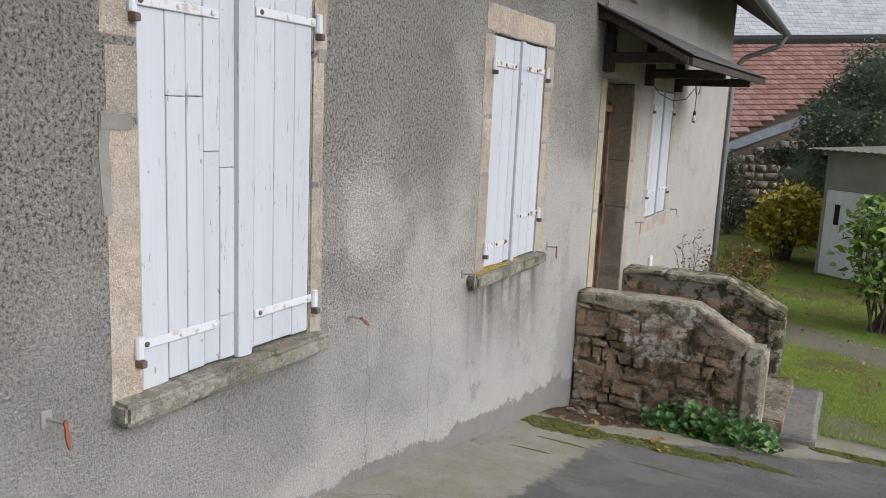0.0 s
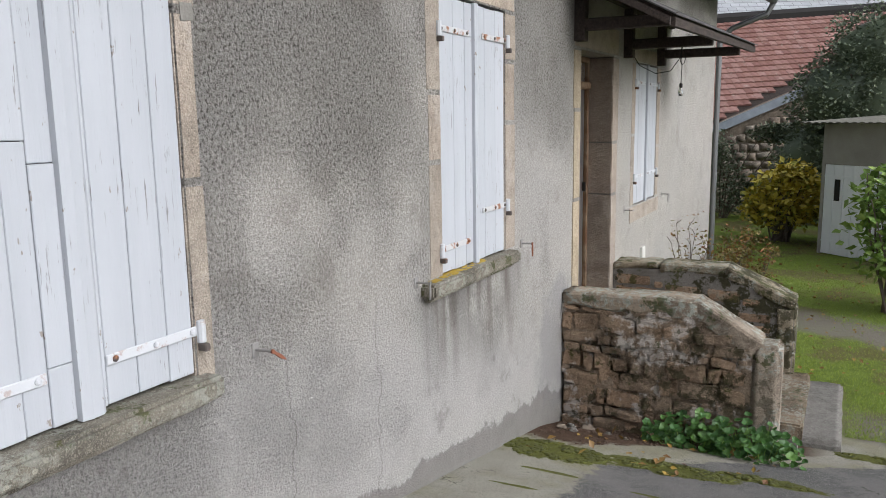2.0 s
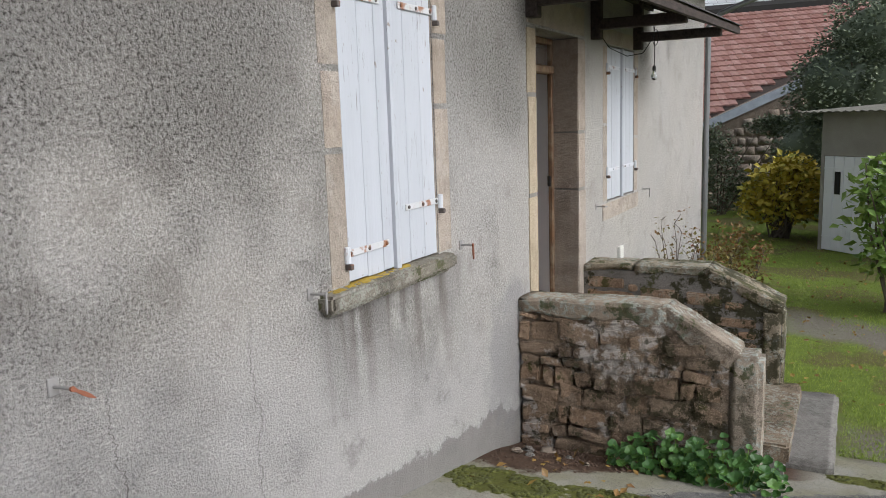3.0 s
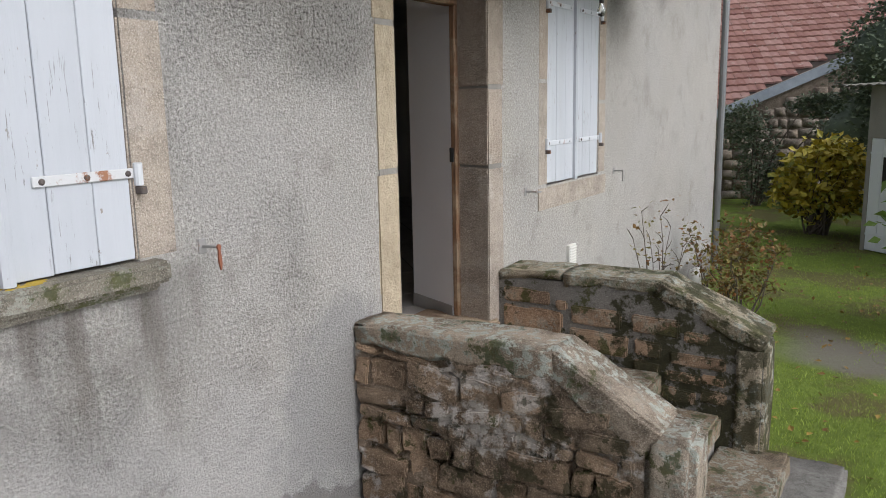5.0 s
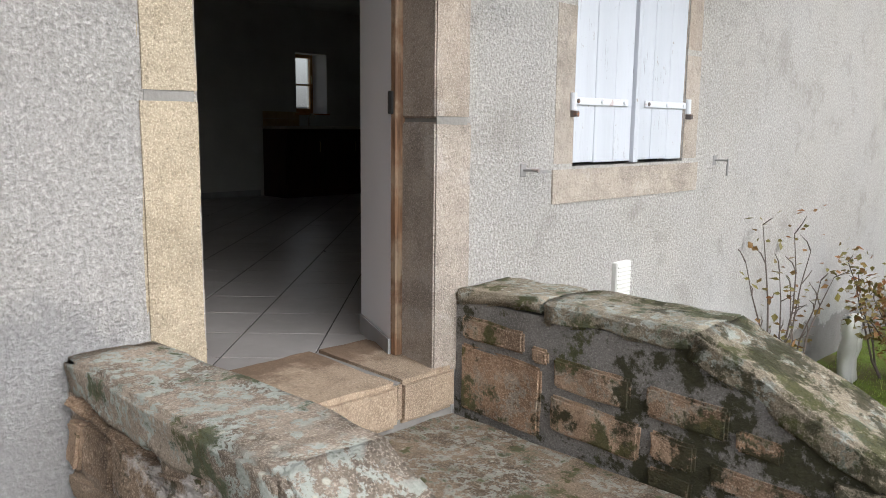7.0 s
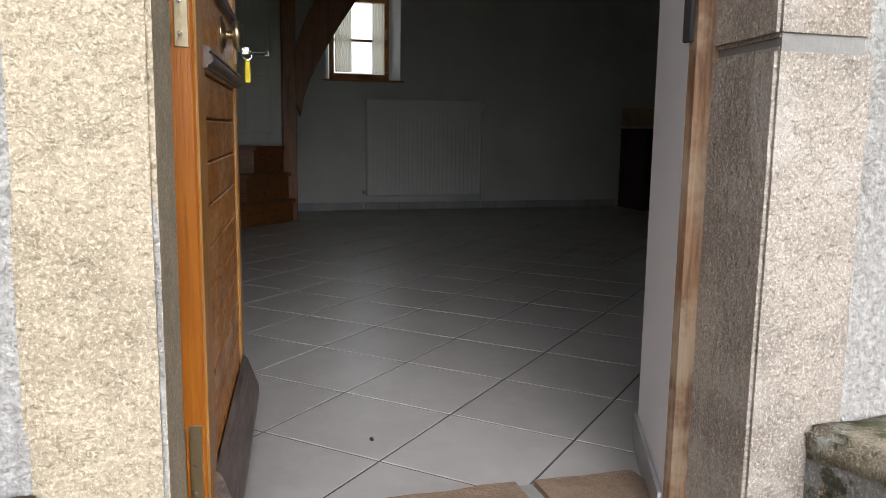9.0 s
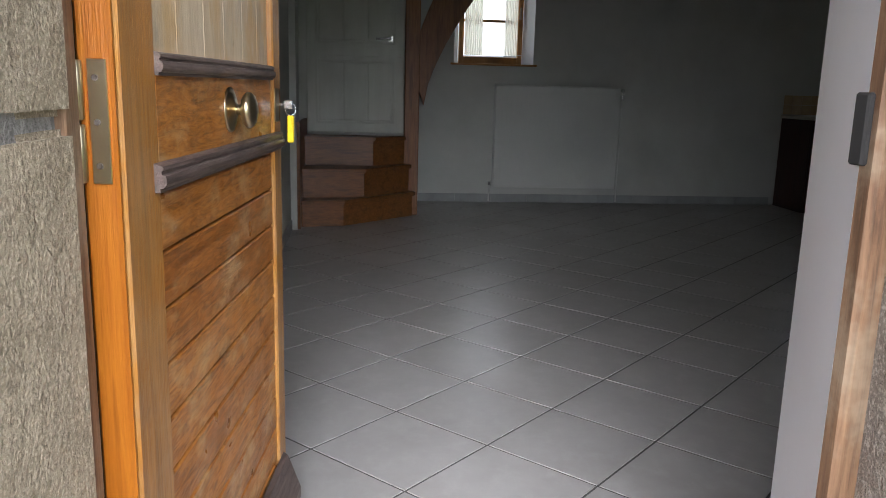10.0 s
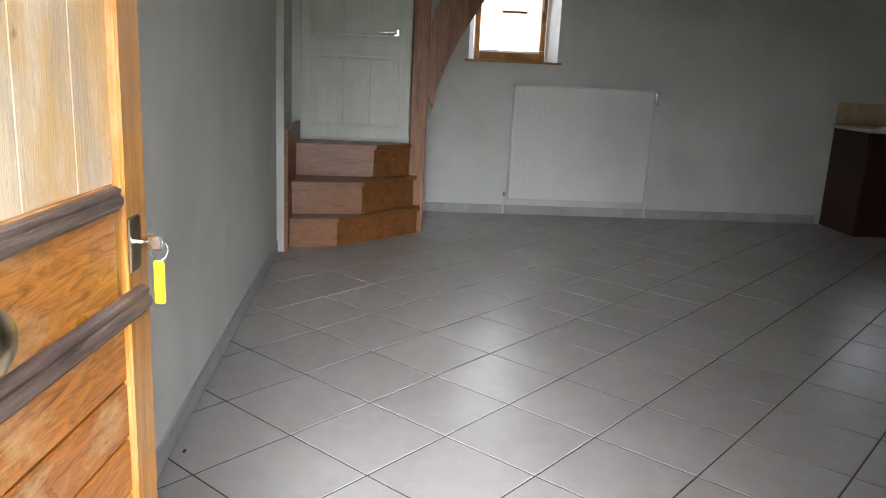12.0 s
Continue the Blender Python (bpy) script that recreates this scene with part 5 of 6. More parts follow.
part("brace", brace_mesh(), POSTWOOD, newel)
PANELWHITE = mottled("white_painted_door", (0.52, 0.52, 0.47), (0.66, 0.66, 0.60), 5, 0.5, 0.0008, 40, (3, 3, 0.6))
sd = thing("stair_door", (0, 0, 0), "white panelled inner door at the top of the wooden steps", "door")
X0 = -8.63
part("leaf", boxes(((X0 - 0.04, 7.13, 0.735), (X0, 7.995, 2.61)), bevel=0.004), PANELWHITE, sd)
for z0, z1 in ((0.84, 1.36), (1.54, 2.49)):
    part("panel_frame", boxes(((X0, 7.23, z0 - 0.02), (X0 + 0.012, 7.895, z0)), ((X0, 7.23, z1), (X0 + 0.012, 7.895, z1 + 0.02)), ((X0, 7.21, z0 - 0.02), (X0 + 0.012, 7.23, z1 + 0.02)), ((X0, 7.895, z0 - 0.02), (X0 + 0.012, 7.915, z1 + 0.02)), bevel=0.003), PANELWHITE, sd)
    for i in range(3):
        a = 7.245 + i * 0.215
        part("panel", boxes(((X0, a, z0 + 0.01), (X0 + 0.006, a + 0.205, z1 - 0.01)), bevel=0.003), PANELWHITE, sd)
part("middle_rail", boxes(((X0, 7.16, 1.41), (X0 + 0.006, 7.97, 1.49)), bevel=0.002), PANELWHITE, sd)
hd = part("handle", tube([(X0, 7.87, 1.57), (X0 + 0.05, 7.87, 1.57), (X0 + 0.055, 7.85, 1.57), (X0 + 0.05, 7.74, 1.565)], 0.009, 8), STEEL, sd, "bright metal lever handle")
part("backplate", boxes(((X0, 7.85, 1.545), (X0 + 0.006, 7.89, 1.595)), bevel=0.002), STEEL, hd)
obj("wall_stair", wall := boxes(((-8.72, LEFT, 0.0), (-8.67, 7.995, 2.62))), PLASTER, label="wall behind the stair door", category="wall", kind="structure")

# radiator
rad = thing("radiator", (BACK, 8.955, 0.165), "white flat panel radiator with a valve, hung on the wall", "radiator")
RY, RZ = 1.285, 1.03
part("panel", boxes(((0.045, 0, 0), (0.115, RY, RZ)), bevel=0.006), RADIATOR, rad)
for i in range(26):
    y = 0.03 + i * (RY - 0.06) / 25
    part("rib", boxes(((0.114, y - 0.012, 0.03), (0.1165, y + 0.012, RZ - 0.03)), bevel=0.001), RADIATOR, rad)
part("top_grille", boxes(((0.04, 0.0, RZ), (0.118, RY, RZ + 0.008)), bevel=0.002), RADIATOR, rad)
for y in (0.2, RY - 0.2):
    part("wall_bracket", boxes(((0.0, y - 0.02, 0.1), (0.05, y + 0.02, RZ - 0.1))), RADIATOR, rad)
part("valve", turned([(0.012, -0.06), (0.016, -0.055), (0.016, 0.0), (0.022, 0.005), (0.022, 0.045), (0.015, 0.05)], Matrix.Translation((0.08, RY + 0.035, RZ - 0.06)), 12), STEEL, rad)
part("valve_cap", turned([(0.02, 0), (0.022, 0.01), (0.02, 0.04), (0.01, 0.045)], Matrix.Translation((0.08, RY + 0.01, RZ - 0.055)) @ Matrix.Rotation(radians(-90), 4, "X"), 12), WHITE_PLASTIC, rad)
part("pipe", tube([(0.07, -0.03, -0.145), (0.07, -0.03, 0.03), (0.07, 0.01, 0.045)], 0.008, 8), RADIATOR, rad)
part("pipe", tube([(0.07, RY + 0.035, RZ - 0.1), (0.07, RY + 0.035, -0.145)], 0.008, 8), RADIATOR, rad)
part("union", turned([(0.014, 0), (0.014, 0.035)], Matrix.Translation((0.07, -0.03, 0.02)), 10), STEEL, rad)


def small_window(name, y0, y1, z0, z1, label):
    """A casement at the outer side of a deep reveal, with an inner board and a lace curtain."""
    w = tagged(new(name), label=label, category="window", kind="structure")
    xo = BACK - 0.27
    part("inner_board", boxes(((xo, y0 - 0.035, z0 - 0.02), (BACK + 0.03, y1 + 0.035, z0)), bevel=0.004), WINWOOD, w, "honey-coloured wooden inner sill")
    a, b, c, d = y0 + 0.075, y1 - 0.075, z0 + 0.0, z1
    for lo, hi in (((a, c), (a + 0.05, d)), ((b - 0.05, c), (b, d)), ((a + 0.05, c), (b - 0.05, c + 0.075)), ((a + 0.05, d - 0.05), (b - 0.05, d))):
        part("frame_bar", boxes(((xo - 0.02, lo[0], lo[1]), (xo + 0.03, hi[0], hi[1])), bevel=0.005), WINWOOD, w)
    mid = c + 0.075 + (d - c - 0.125) * 0.47
    part("glazing_bar", boxes(((xo - 0.012, a + 0.05, mid - 0.013), (xo + 0.022, b - 0.05, mid + 0.013)), bevel=0.004), WINWOOD, w)
    pane = part("pane", boxes(((xo, a + 0.05, c + 0.075), (xo + 0.004, b - 0.05, d - 0.05))), GLASS, w)
    pane.visible_shadow = False
    part("latch", boxes(((xo + 0.03, b - 0.04, mid + 0.02), (xo + 0.05, b - 0.02, mid + 0.14)), bevel=0.003), BRASS, w)
    for s, yy, ya in ((-1, y0, a), (1, y1, b)):
        part("splay", prism([(BACK - 0.001, yy), (xo - 0.05, ya), (xo - 0.05, yy + s * 0.03), (BACK - 0.001, yy + s * 0.01)], z0, z1), REVEAL, w, "white splayed window reveal")
    return xo, a, b, c, d


def curtain(y0, y1, z0, z1, x):
    t = thing("lace_curtain", (0, 0, 0), "short gathered white lace curtain on the window pane", "curtain")
    bm = bmesh.new()
    n = 40
    rows = []
    for z in (z0, z0 + 0.012, (z0 + z1) / 2, z1):
        rows.append([bm.verts.new((x + 0.006 * math.sin(i * 1.3), y0 + (y1 - y0) * i / n, z + (0.008 * abs(math.sin(i * 0.8)) if z == z0 else 0))) for i in range(n + 1)])
    for r, s in zip(rows, rows[1:]):
        for i in range(n):
            bm.faces.new((r[i], r[i + 1], s[i + 1], s[i]))
    part("cloth", bm, LACE, t, smooth=True)
    part("rod", tube([(x, y0 - 0.01, z1), (x, y1 + 0.01, z1)], 0.004, 6), BRASS, t)


xo, a, b, c, d = small_window("window_back", 8.535, 9.345, 1.405, 2.295, "small honey-wood casement in a white splayed reveal")
curtain(a + 0.055, a + 0.24, c + 0.085, d - 0.06, xo + 0.045)
curtain(b - 0.19, b - 0.055, c + 0.085, d - 0.06, xo + 0.045)
small_window("window_kitchen", 12.62, 13.16, 1.15, 2.0, "small casement above the kitchen worktop")
wire = thing("curtain_cord", (0, 0, 0), "loose white cord on the window bottom rail", "cord")
part("cord", tube([(xo + 0.04, b - 0.01, c + 0.10), (xo + 0.07, b - 0.08, c + 0.088), (xo + 0.06, b - 0.2, c + 0.085)], 0.004, 6), WHITE_PLASTIC, wire)

# kitchen
K0 = 12.06
for i in range(3):
    cabn = thing("kitchen_cabinet", (BACK, K0 + i * 0.62, 0), "dark red-brown kitchen base cabinet under a pale worktop", "kitchen cabinet", "kitchen base cabinets")
    part("body", boxes(((0.0, 0.0, 0.0), (0.56, 0.615, 0.93))), KITCHEN, cabn)
    dr = part("door", boxes(((0.561, 0.008, 0.12), (0.58, 0.607, 0.90)), bevel=0.003), KITCHEN, cabn)
    part("handle", tube([(0.58, 0.54, 0.62), (0.60, 0.54, 0.63), (0.60, 0.54, 0.75), (0.58, 0.54, 0.76)], 0.005, 6), BRASS, dr)
wt = thing("worktop", (BACK, K0 - 0.02, 0.932), "pale worktop with a rounded edge on the kitchen cabinets", "worktop")
part("top", boxes(((0.0, 0.0, 0.0), (0.61, 1.92, 0.036)), bevel=0.008), WORKTOP, wt)
splash = tagged(new("splashback"), label="tan tiled splashback behind the worktop", category="splashback", kind="structure")
for i in range(6):
    for j in range(2):
        y = K0 + i * 0.101
        part("splash_tile", boxes(((BACK + 0.002, y, 0.97 + j * 0.101), (BACK + 0.010, y + 0.098, 1.068 + j * 0.101)), bevel=0.002), SPLASH, splash)
tap = thing("tap", (BACK + 0.12, 12.75, 0.95), "chrome mixer tap on the worktop", "tap")
part("spout", tube([(0, 0, 0), (0, 0, 0.14), (0.04, 0, 0.19), (0.12, 0, 0.18), (0.14, 0, 0.15)], 0.011, 10), STEEL, tap)

# floor tiles, laid diagonally
G = 0.289
tile_me = None
fl_ob = tagged(new("floor"), label="large grey stoneware tiles laid diagonally with dark joints", category="floor", kind="structure")
h = 0.2002
for i in range(-40, 41):
    for j in range(-40, 41):
        if (i + j) % 2:
            continue
        x, y = -4.661 + i * G, 8.041 + j * G
        if not (BACK - 0.2 < x < -2.50 and LEFT - 0.2 < y < FAR + 0.1):
            continue
        if tile_me is None:
            bm = bmesh.new()
            box(bm, (-h, -h, -0.012), (h, h, 0.0), 0.0007)
            bm.transform(Matrix.Rotation(radians(45), 4, "Z"))
            tile_me = bpy.data.meshes.new("floor_tile")
            bm.to_mesh(tile_me)
            bm.free()
            tile_me.materials.append(TILE)
        t = new("floor_tile", tile_me)
        t.location = (x, y, 0.0)
        t.parent = fl_ob
for k, (x, y) in enumerate(((-7.76, 10.29), (-4.96, 9.81), (-3.07, 7.76), (-4.81, 7.11))):
    bug = thing("dirt_crumb", (x, y, 0.002), "small dark crumb of dirt on the floor tiles", "crumb")
    part("crumb", rough_block((-0.009, -0.005, 0), (0.009, 0.005, 0.005), 1, 0.0015, 0.0012, k), DARK, bug)

# ---- garden, shed, barn ----
SHD = Vector((0.75, -0.65, 0)).normalized()
shed = thing("garden_shed", (-0.50, 17.35, -0.88), "small cement-rendered shed with a white double door and a corrugated roof", "shed", rz=math.degrees(math.atan2(SHD.y, SHD.x)))
for lo, hi in (((0.0, 0.0, -0.2), (0.07, 0.12, 2.5)), ((0.07, 0.0, 1.72), (3.4, 0.12, 2.5)), ((2.2, 0.0, -0.2), (3.4, 0.12, 1.72)), ((0.0, 0.12, -0.2), (0.12, 3.0, 2.5)), ((3.28, 0.12, -0.2), (3.4, 3.0, 2.5)), ((0.12, 2.88, -0.2), (3.28, 3.0, 2.5))):
    part("wall", boxes((lo, hi)), SHEDWALL, shed, "grey cement-rendered shed wall")
for k in range(2):
    x0 = 0.075 + k * 1.06
    dr = part("door", boxes(((x0, 0.02, 0.02), (x0 + 1.05, 0.06, 1.71))), SHEDWHITE, shed, "white boarded shed door")
    for i in range(5):
        part("door_board", boxes(((x0 + i * 0.21 + 0.003, 0.005, 0.02), (x0 + (i + 1) * 0.21 - 0.003, 0.02, 1.71)), bevel=0.003), SHEDWHITE, dr)
    for z in (0.25, 1.48):
        part("strap", boxes(((x0, -0.004, z), (x0 + 0.6, 0.004, z + 0.03))), SHEDWHITE, dr)
    if k == 0:
        part("slot_window", boxes(((x0 + 0.24, -0.003, 1.04), (x0 + 0.36, 0.004, 1.44))), DARK, dr, "narrow dark glazed slot")
bm = bmesh.new()
n = 96
prev = None
for i in range(n + 1):
    x = -0.32 + i * 4.0 / n
    z = 0.012 * math.sin(i * math.pi / 2)
    cur = [bm.verts.new(p) for p in ((x, -0.28, 2.50 + z), (x, 3.3, 2.66 + z), (x, 3.3, 2.64 + z), (x, -0.28, 2.482 + z))]
    if prev:
        for q in range(4):
            bm.faces.new((prev[q], cur[q], cur[(q + 1) % 4], prev[(q + 1) % 4]))
    prev = cur
part("roof", bm, CORR, shed, "grey corrugated fibre-cement roof")

barn = thing("stone_barn", (-3.75, 22.5, 0.0), "old stone barn with a red tiled roof and pale barge board", "barn", rz=0.0)
BX = Matrix.Rotation(radians(26.5), 4, "Z")
barn.matrix_basis = Matrix.Translation((-3.55, 23.2, 0)) @ BX
# local x runs to the right along the gable, local y away
VZ = 0.42
A0 = 1.42
part("wall", loft([[(-4.0, y, -1.2), (9.0, y, -1.2), (9.0, y, A0 + VZ * 9 - 0.05), (-4.0, y, A0 - VZ * 4 - 0.05)] for y in (0.0, 0.5)]), MORTAR, barn, "old rubble wall")
part("barge_board", loft([[(-4.0, y, A0 - VZ * 4 - z), (9.0, y, A0 + VZ * 9 - z)][::1] + [(9.0, y, A0 + VZ * 9 - z - 0.24), (-4.0, y, A0 - VZ * 4 - z - 0.24)] for y, z in ((-0.12, 0.0), (-0.08, 0.0))]), BLUEBOARD, barn, "peeling pale blue barge board")


def roof_point(u, v):
    """u along the courses, v up the slope; the roof climbs away from the wall."""
    x = u
    y = v * 0.83
    return Vector((x, y - 0.15, A0 - 1.6 + 0.05 * u + v * 0.56))


bm = bmesh.new()
rng = random.Random(5)
TW, TH = 0.23, 0.31
tverts, tfaces = [], []
for r in range(0, 31):
    for cidx in range(-22, 44):
        u, v = cidx * TW, r * TH
        edge = (A0 + VZ * u)
        p = roof_point(u, v)
        if p.z < edge - 0.35 or v > 9.0:
            continue
        jz, ju = rng.uniform(-0.003, 0.005), rng.uniform(-0.004, 0.004)
        b = len(tverts)
        prof = ((0.0, 0.0), (0.04, 0.012), (0.085, 0.015), (0.135, 0.008), (0.18, 0.0), (0.224, 0.006))
        for (du, dz) in prof:
            for vv, lift in ((v, 0.060), (v + TH * 1.08, 0.012)):
                q = roof_point(u + du + ju, vv)
                tverts.append((q.x, q.y - lift * 0.5, q.z + dz + lift + jz))
        for (du, dz) in prof:
            q = roof_point(u + du + ju, v)
            tverts.append((q.x, q.y - 0.01, q.z + dz + jz + 0.01))
        for k in range(5):
            tfaces.append((b + 2 * k, b + 2 * k + 2, b + 2 * k + 3, b + 2 * k + 1))
            tfaces.append((b + 12 + k, b + 13 + k, b + 2 * k + 2, b + 2 * k))
me = bpy.data.meshes.new("roof_tiles")
me.from_pydata(tverts, [], tfaces)
me.materials.append(ROOFTILE)
rt = new("roof_tiles", me)
rt.parent = barn
tagged(rt, label="overlapping red clay tiles with pale weathering", kind="stuff")
part("roof_deck", loft([[roof_point(u, v) + Vector((0, 0.03, dz)) for u, v in ((-5, 3.4), (1.0, 2.7), (9.0, 5.6), (9, 9.0), (-5, 9.0))] for dz in (-0.05, 0.0)]), DARK_WOOD, barn, "dark boards under the tiles")
part("flashing", loft([[roof_point(u, v) + Vector((0, 0, dz)) for u, v in ((-5, 8.9), (9.5, 8.9), (9.5, 9.2), (-5, 9.2))] for dz in (0.03, 0.22)]), DARK, barn, "dark ragged top edge of the tiled roof")
rng = random.Random(8)
for r in range(13):
    x = -3.6 + rng.uniform(0, 0.2)
    while x < 6.2:
        w = rng.uniform(0.16, 0.5)
        z = -1.0 + r * 0.235
        if z + 0.2 < A0 + VZ * x - 0.25:
            bm = rough_block((-w / 2 + 0.012, -0.08, -0.105), (w / 2 - 0.012, 0.08, 0.105), 1, 0.018, 0.018, r * 40 + int(x * 10))
            bm.transform(Matrix.Translation((x + w / 2, 0.062 - rng.uniform(0, 0.03), z + rng.uniform(-0.02, 0.02))) @ Matrix.Rotation(radians(rng.uniform(-8, 8)), 4, "Y"))
            part("stone", bm, BARNSTONE, barn, smooth=True)
        x += w

house2 = thing("slate_roofed_house", (0, 0, 0), "big building behind with a pale wet slate roof", "house")
house2.matrix_basis = Matrix.Translation((-4.5, 34, 0.2)) @ Matrix.Rotation(radians(24), 4, "Z")
part("wall", boxes(((-14, 0, -1.5), (16, 8, 5.2))), SHEDWALL, house2)
rng = random.Random(3)
sv, sf = [], []
for r in range(26):
    for k in range(90):
        u, v = -14 + k * 0.34 + (r % 2) * 0.17, r * 0.30
        b = len(sv)
        lift = 0.03 + rng.uniform(0, 0.012)
        for du, vv, l in ((0.004, v, lift), (0.335, v, lift), (0.335, v + 0.33, 0.005), (0.004, v + 0.33, 0.005), (0.004, v, 0.0), (0.335, v, 0.0)):
            sv.append((u + du, -0.5 + vv * 0.80, 5.15 + vv * 0.60 + l))
        sf += [(b, b + 1, b + 2, b + 3), (b + 4, b + 5, b + 1, b)]
me = bpy.data.meshes.new("slates")
me.from_pydata(sv, [], sf)
me.materials.append(SLATE)
so = new("slating", me)
so.parent = house2
tagged(so, label="pale wet slates in rows", kind="stuff")
part("roof_deck", loft([[(-14, -0.48, z), (16, -0.48, z), (16, 5.8, z + 4.65), (-14, 5.8, z + 4.65)] for z in (5.05, 5.12)]), DARK_WOOD, house2)


def cloud(centers, n, rng, inner=0.72):
    """Points near the skin of overlapping rounded masses."""
    out = []
    tot = sum(r[0] * r[1] for _, r in centers)
    for c, r in centers:
        for _ in range(int(n * r[0] * r[1] / tot)):
            d = Vector((rng.gauss(0, 1), rng.gauss(0, 1), rng.gauss(0, 1))).normalized()
            k = rng.uniform(inner, 1.06) * (1 + 0.28 * noise.noise(d * 3.1 + Vector(c)))
            out.append(Vector((c[0] + d.x * r[0] * k, c[1] + d.y * r[1] * k, c[2] + d.z * r[2] * k)))
    return out


def bush(name, place, masses, n, size, mat, label, category, stems, seed, leafname="foliage", trunk_r=0.02, core=True):
    t = thing(name, place, label, category)
    rng = random.Random(seed)
    pts = cloud(masses, n, rng, 0.72 if core else 0.45)
    part(leafname, leaf_mesh(pts, size, 0.5, rng), mat, t, kind="stuff")
    bm = bmesh.new()
    for i in range(stems):
        c, r = masses[i % len(masses)]
        end = Vector(c) + Vector((rng.uniform(-0.8, 0.8) * r[0], rng.uniform(-0.8, 0.8) * r[1], rng.uniform(-0.2, 0.8) * r[2]))
        start = Vector((rng.uniform(-0.12, 0.12) * (1 + r[0]), rng.uniform(-0.1, 0.1), -0.05))
        mid = start.lerp(end, 0.5) + Vector((rng.uniform(-0.1, 0.1), rng.uniform(-0.1, 0.1), 0.1))
        tube([start, mid, end], [trunk_r, trunk_r * 0.7, trunk_r * 0.3], 5, bm)
    part("stem_growth", bm, BARK, t, "thin bare stems")
    if core:
        bm = bmesh.new()
        for c, r in masses:
            bmesh.ops.create_icosphere(bm, subdivisions=3, radius=1.0, matrix=Matrix.Translation(c) @ Matrix.Diagonal((r[0] * 0.74, r[1] * 0.74, r[2] * 0.74, 1)))
        for v in bm.verts:
            v.co += noise.noise_vector(v.co * 2.5) * 0.16
        part("inner_shade", bm, core if core is not True else mat, t, "dense inner growth", smooth=True)
    return t


bush("ivy_mass", (1.1, 21.6, -0.9), [((0, 0, 2.7), (2.2, 1.2, 1.9)), ((-1.35, -0.1, 3.1), (1.2, 0.9, 1.0)), ((1.9, 0.3, 3.6), (2.3, 1.3, 2.6)), ((-0.4, 0, 4.1), (1.5, 1.0, 1.0)), ((4.2, 0, 3.4), (2.0, 1.5, 3.2)), ((-1.9, 0.2, 1.6), (1.0, 0.6, 1.0)), ((-0.6, 0, 1.0), (1.6, 0.8, 1.2))], 44000, 0.095, IVY, "dense dark green ivy mass climbing over the wall", "ivy", 10, 31, trunk_r=0.06)
bush("ivy_curtain", (-2.9, 22.2, -0.9), [((0.0, 0, 1.0), (0.5, 0.25, 1.1)), ((0.7, 0.15, 0.6), (0.5, 0.2, 0.6)), ((-0.4, -0.1, 1.8), (0.5, 0.2, 0.5)), ((1.2, 0.6, 2.2), (0.7, 0.2, 0.25))], 6500, 0.08, IVY, "dark ivy hanging over the stone wall", "ivy", 8, 32, core=False)
bush("yellow_shrub", (-1.25, 18.6, -0.9), [((0, 0, 0.95), (0.66, 0.6, 0.72)), ((0.5, -0.1, 0.9), (0.5, 0.5, 0.55)), ((-0.45, 0.1, 0.75), (0.4, 0.5, 0.45)), ((0.15, 0, 1.35), (0.5, 0.5, 0.35))], 2600, 0.14, YLEAF, "shrub with large yellow autumn leaves by the shed", "shrub", 34, 33, core=False)
bush("green_shrub", (0.62, 12.6, -0.9), [((0, 0, 1.15), (0.62, 0.6, 0.75)), ((-0.25, 0, 1.6), (0.38, 0.35, 0.45)), ((0.6, 0.1, 0.9), (0.6, 0.6, 0.8)), ((0.9, 0.2, 1.7), (0.6, 0.6, 0.7))], 2300, 0.14, GLEAF, "green garden shrub with pointed leaves", "shrub", 26, 34, core=False)
bush("far_hedge", (8.5, 24, -0.9), [((0, 0, 1.5), (3.5, 2, 2.4)), ((5, -1, 1.6), (3.5, 2, 2.6)), ((-4, 1, 1.2), (2.5, 1.5, 1.8))], 6000, 0.22, IVY, "dark green hedge at the garden's end", "hedge", 8, 35, trunk_r=0.08)


def rose(place, label, seed, leaves, twig_h, n, spreadr):
    t = thing("rose_bush", place, label, "rose bush", "rose bushes by the house wall")
    rng = random.Random(seed)
    bm = bmesh.new()
    tips = []
    for i in range(n):
        a = rng.uniform(0, 2 * math.pi)
        p = Vector((0.03 * math.cos(a), 0.03 * math.sin(a), -0.05))
        pts, rad_ = [p.copy()], [0.011]
        h = twig_h * rng.uniform(0.6, 1.0)
        for k in range(1, 6):
            p = p + Vector((math.cos(a) * spreadr / 6 + rng.uniform(-0.035, 0.035), math.sin(a) * spreadr / 6 + rng.uniform(-0.035, 0.035), h / 5))
            pts.append(p.copy())
            rad_.append(0.011 * (1 - k / 6.5))
            if k > 1:
                q = p + Vector((rng.uniform(-0.12, 0.12), rng.uniform(-0.12, 0.12), rng.uniform(0.04, 0.14)))
                tube([p, p.lerp(q, 0.5) + Vector((0.01, 0, 0.01)), q], [0.005, 0.004, 0.002], 4, bm)
                tips.append(q)
        tube(pts, rad_, 6, bm)
        tips.append(pts[-1])
    part("stem_growth", bm, BARK, t, "thorny bare stems")
    pts = [tp + Vector((rng.gauss(0, 0.06), rng.gauss(0, 0.06), rng.gauss(0, 0.07))) for tp in tips for _ in range(leaves)]
    part("foliage", leaf_mesh(pts, 0.055, 0.4, rng), ROSELEAF, t, kind="stuff")


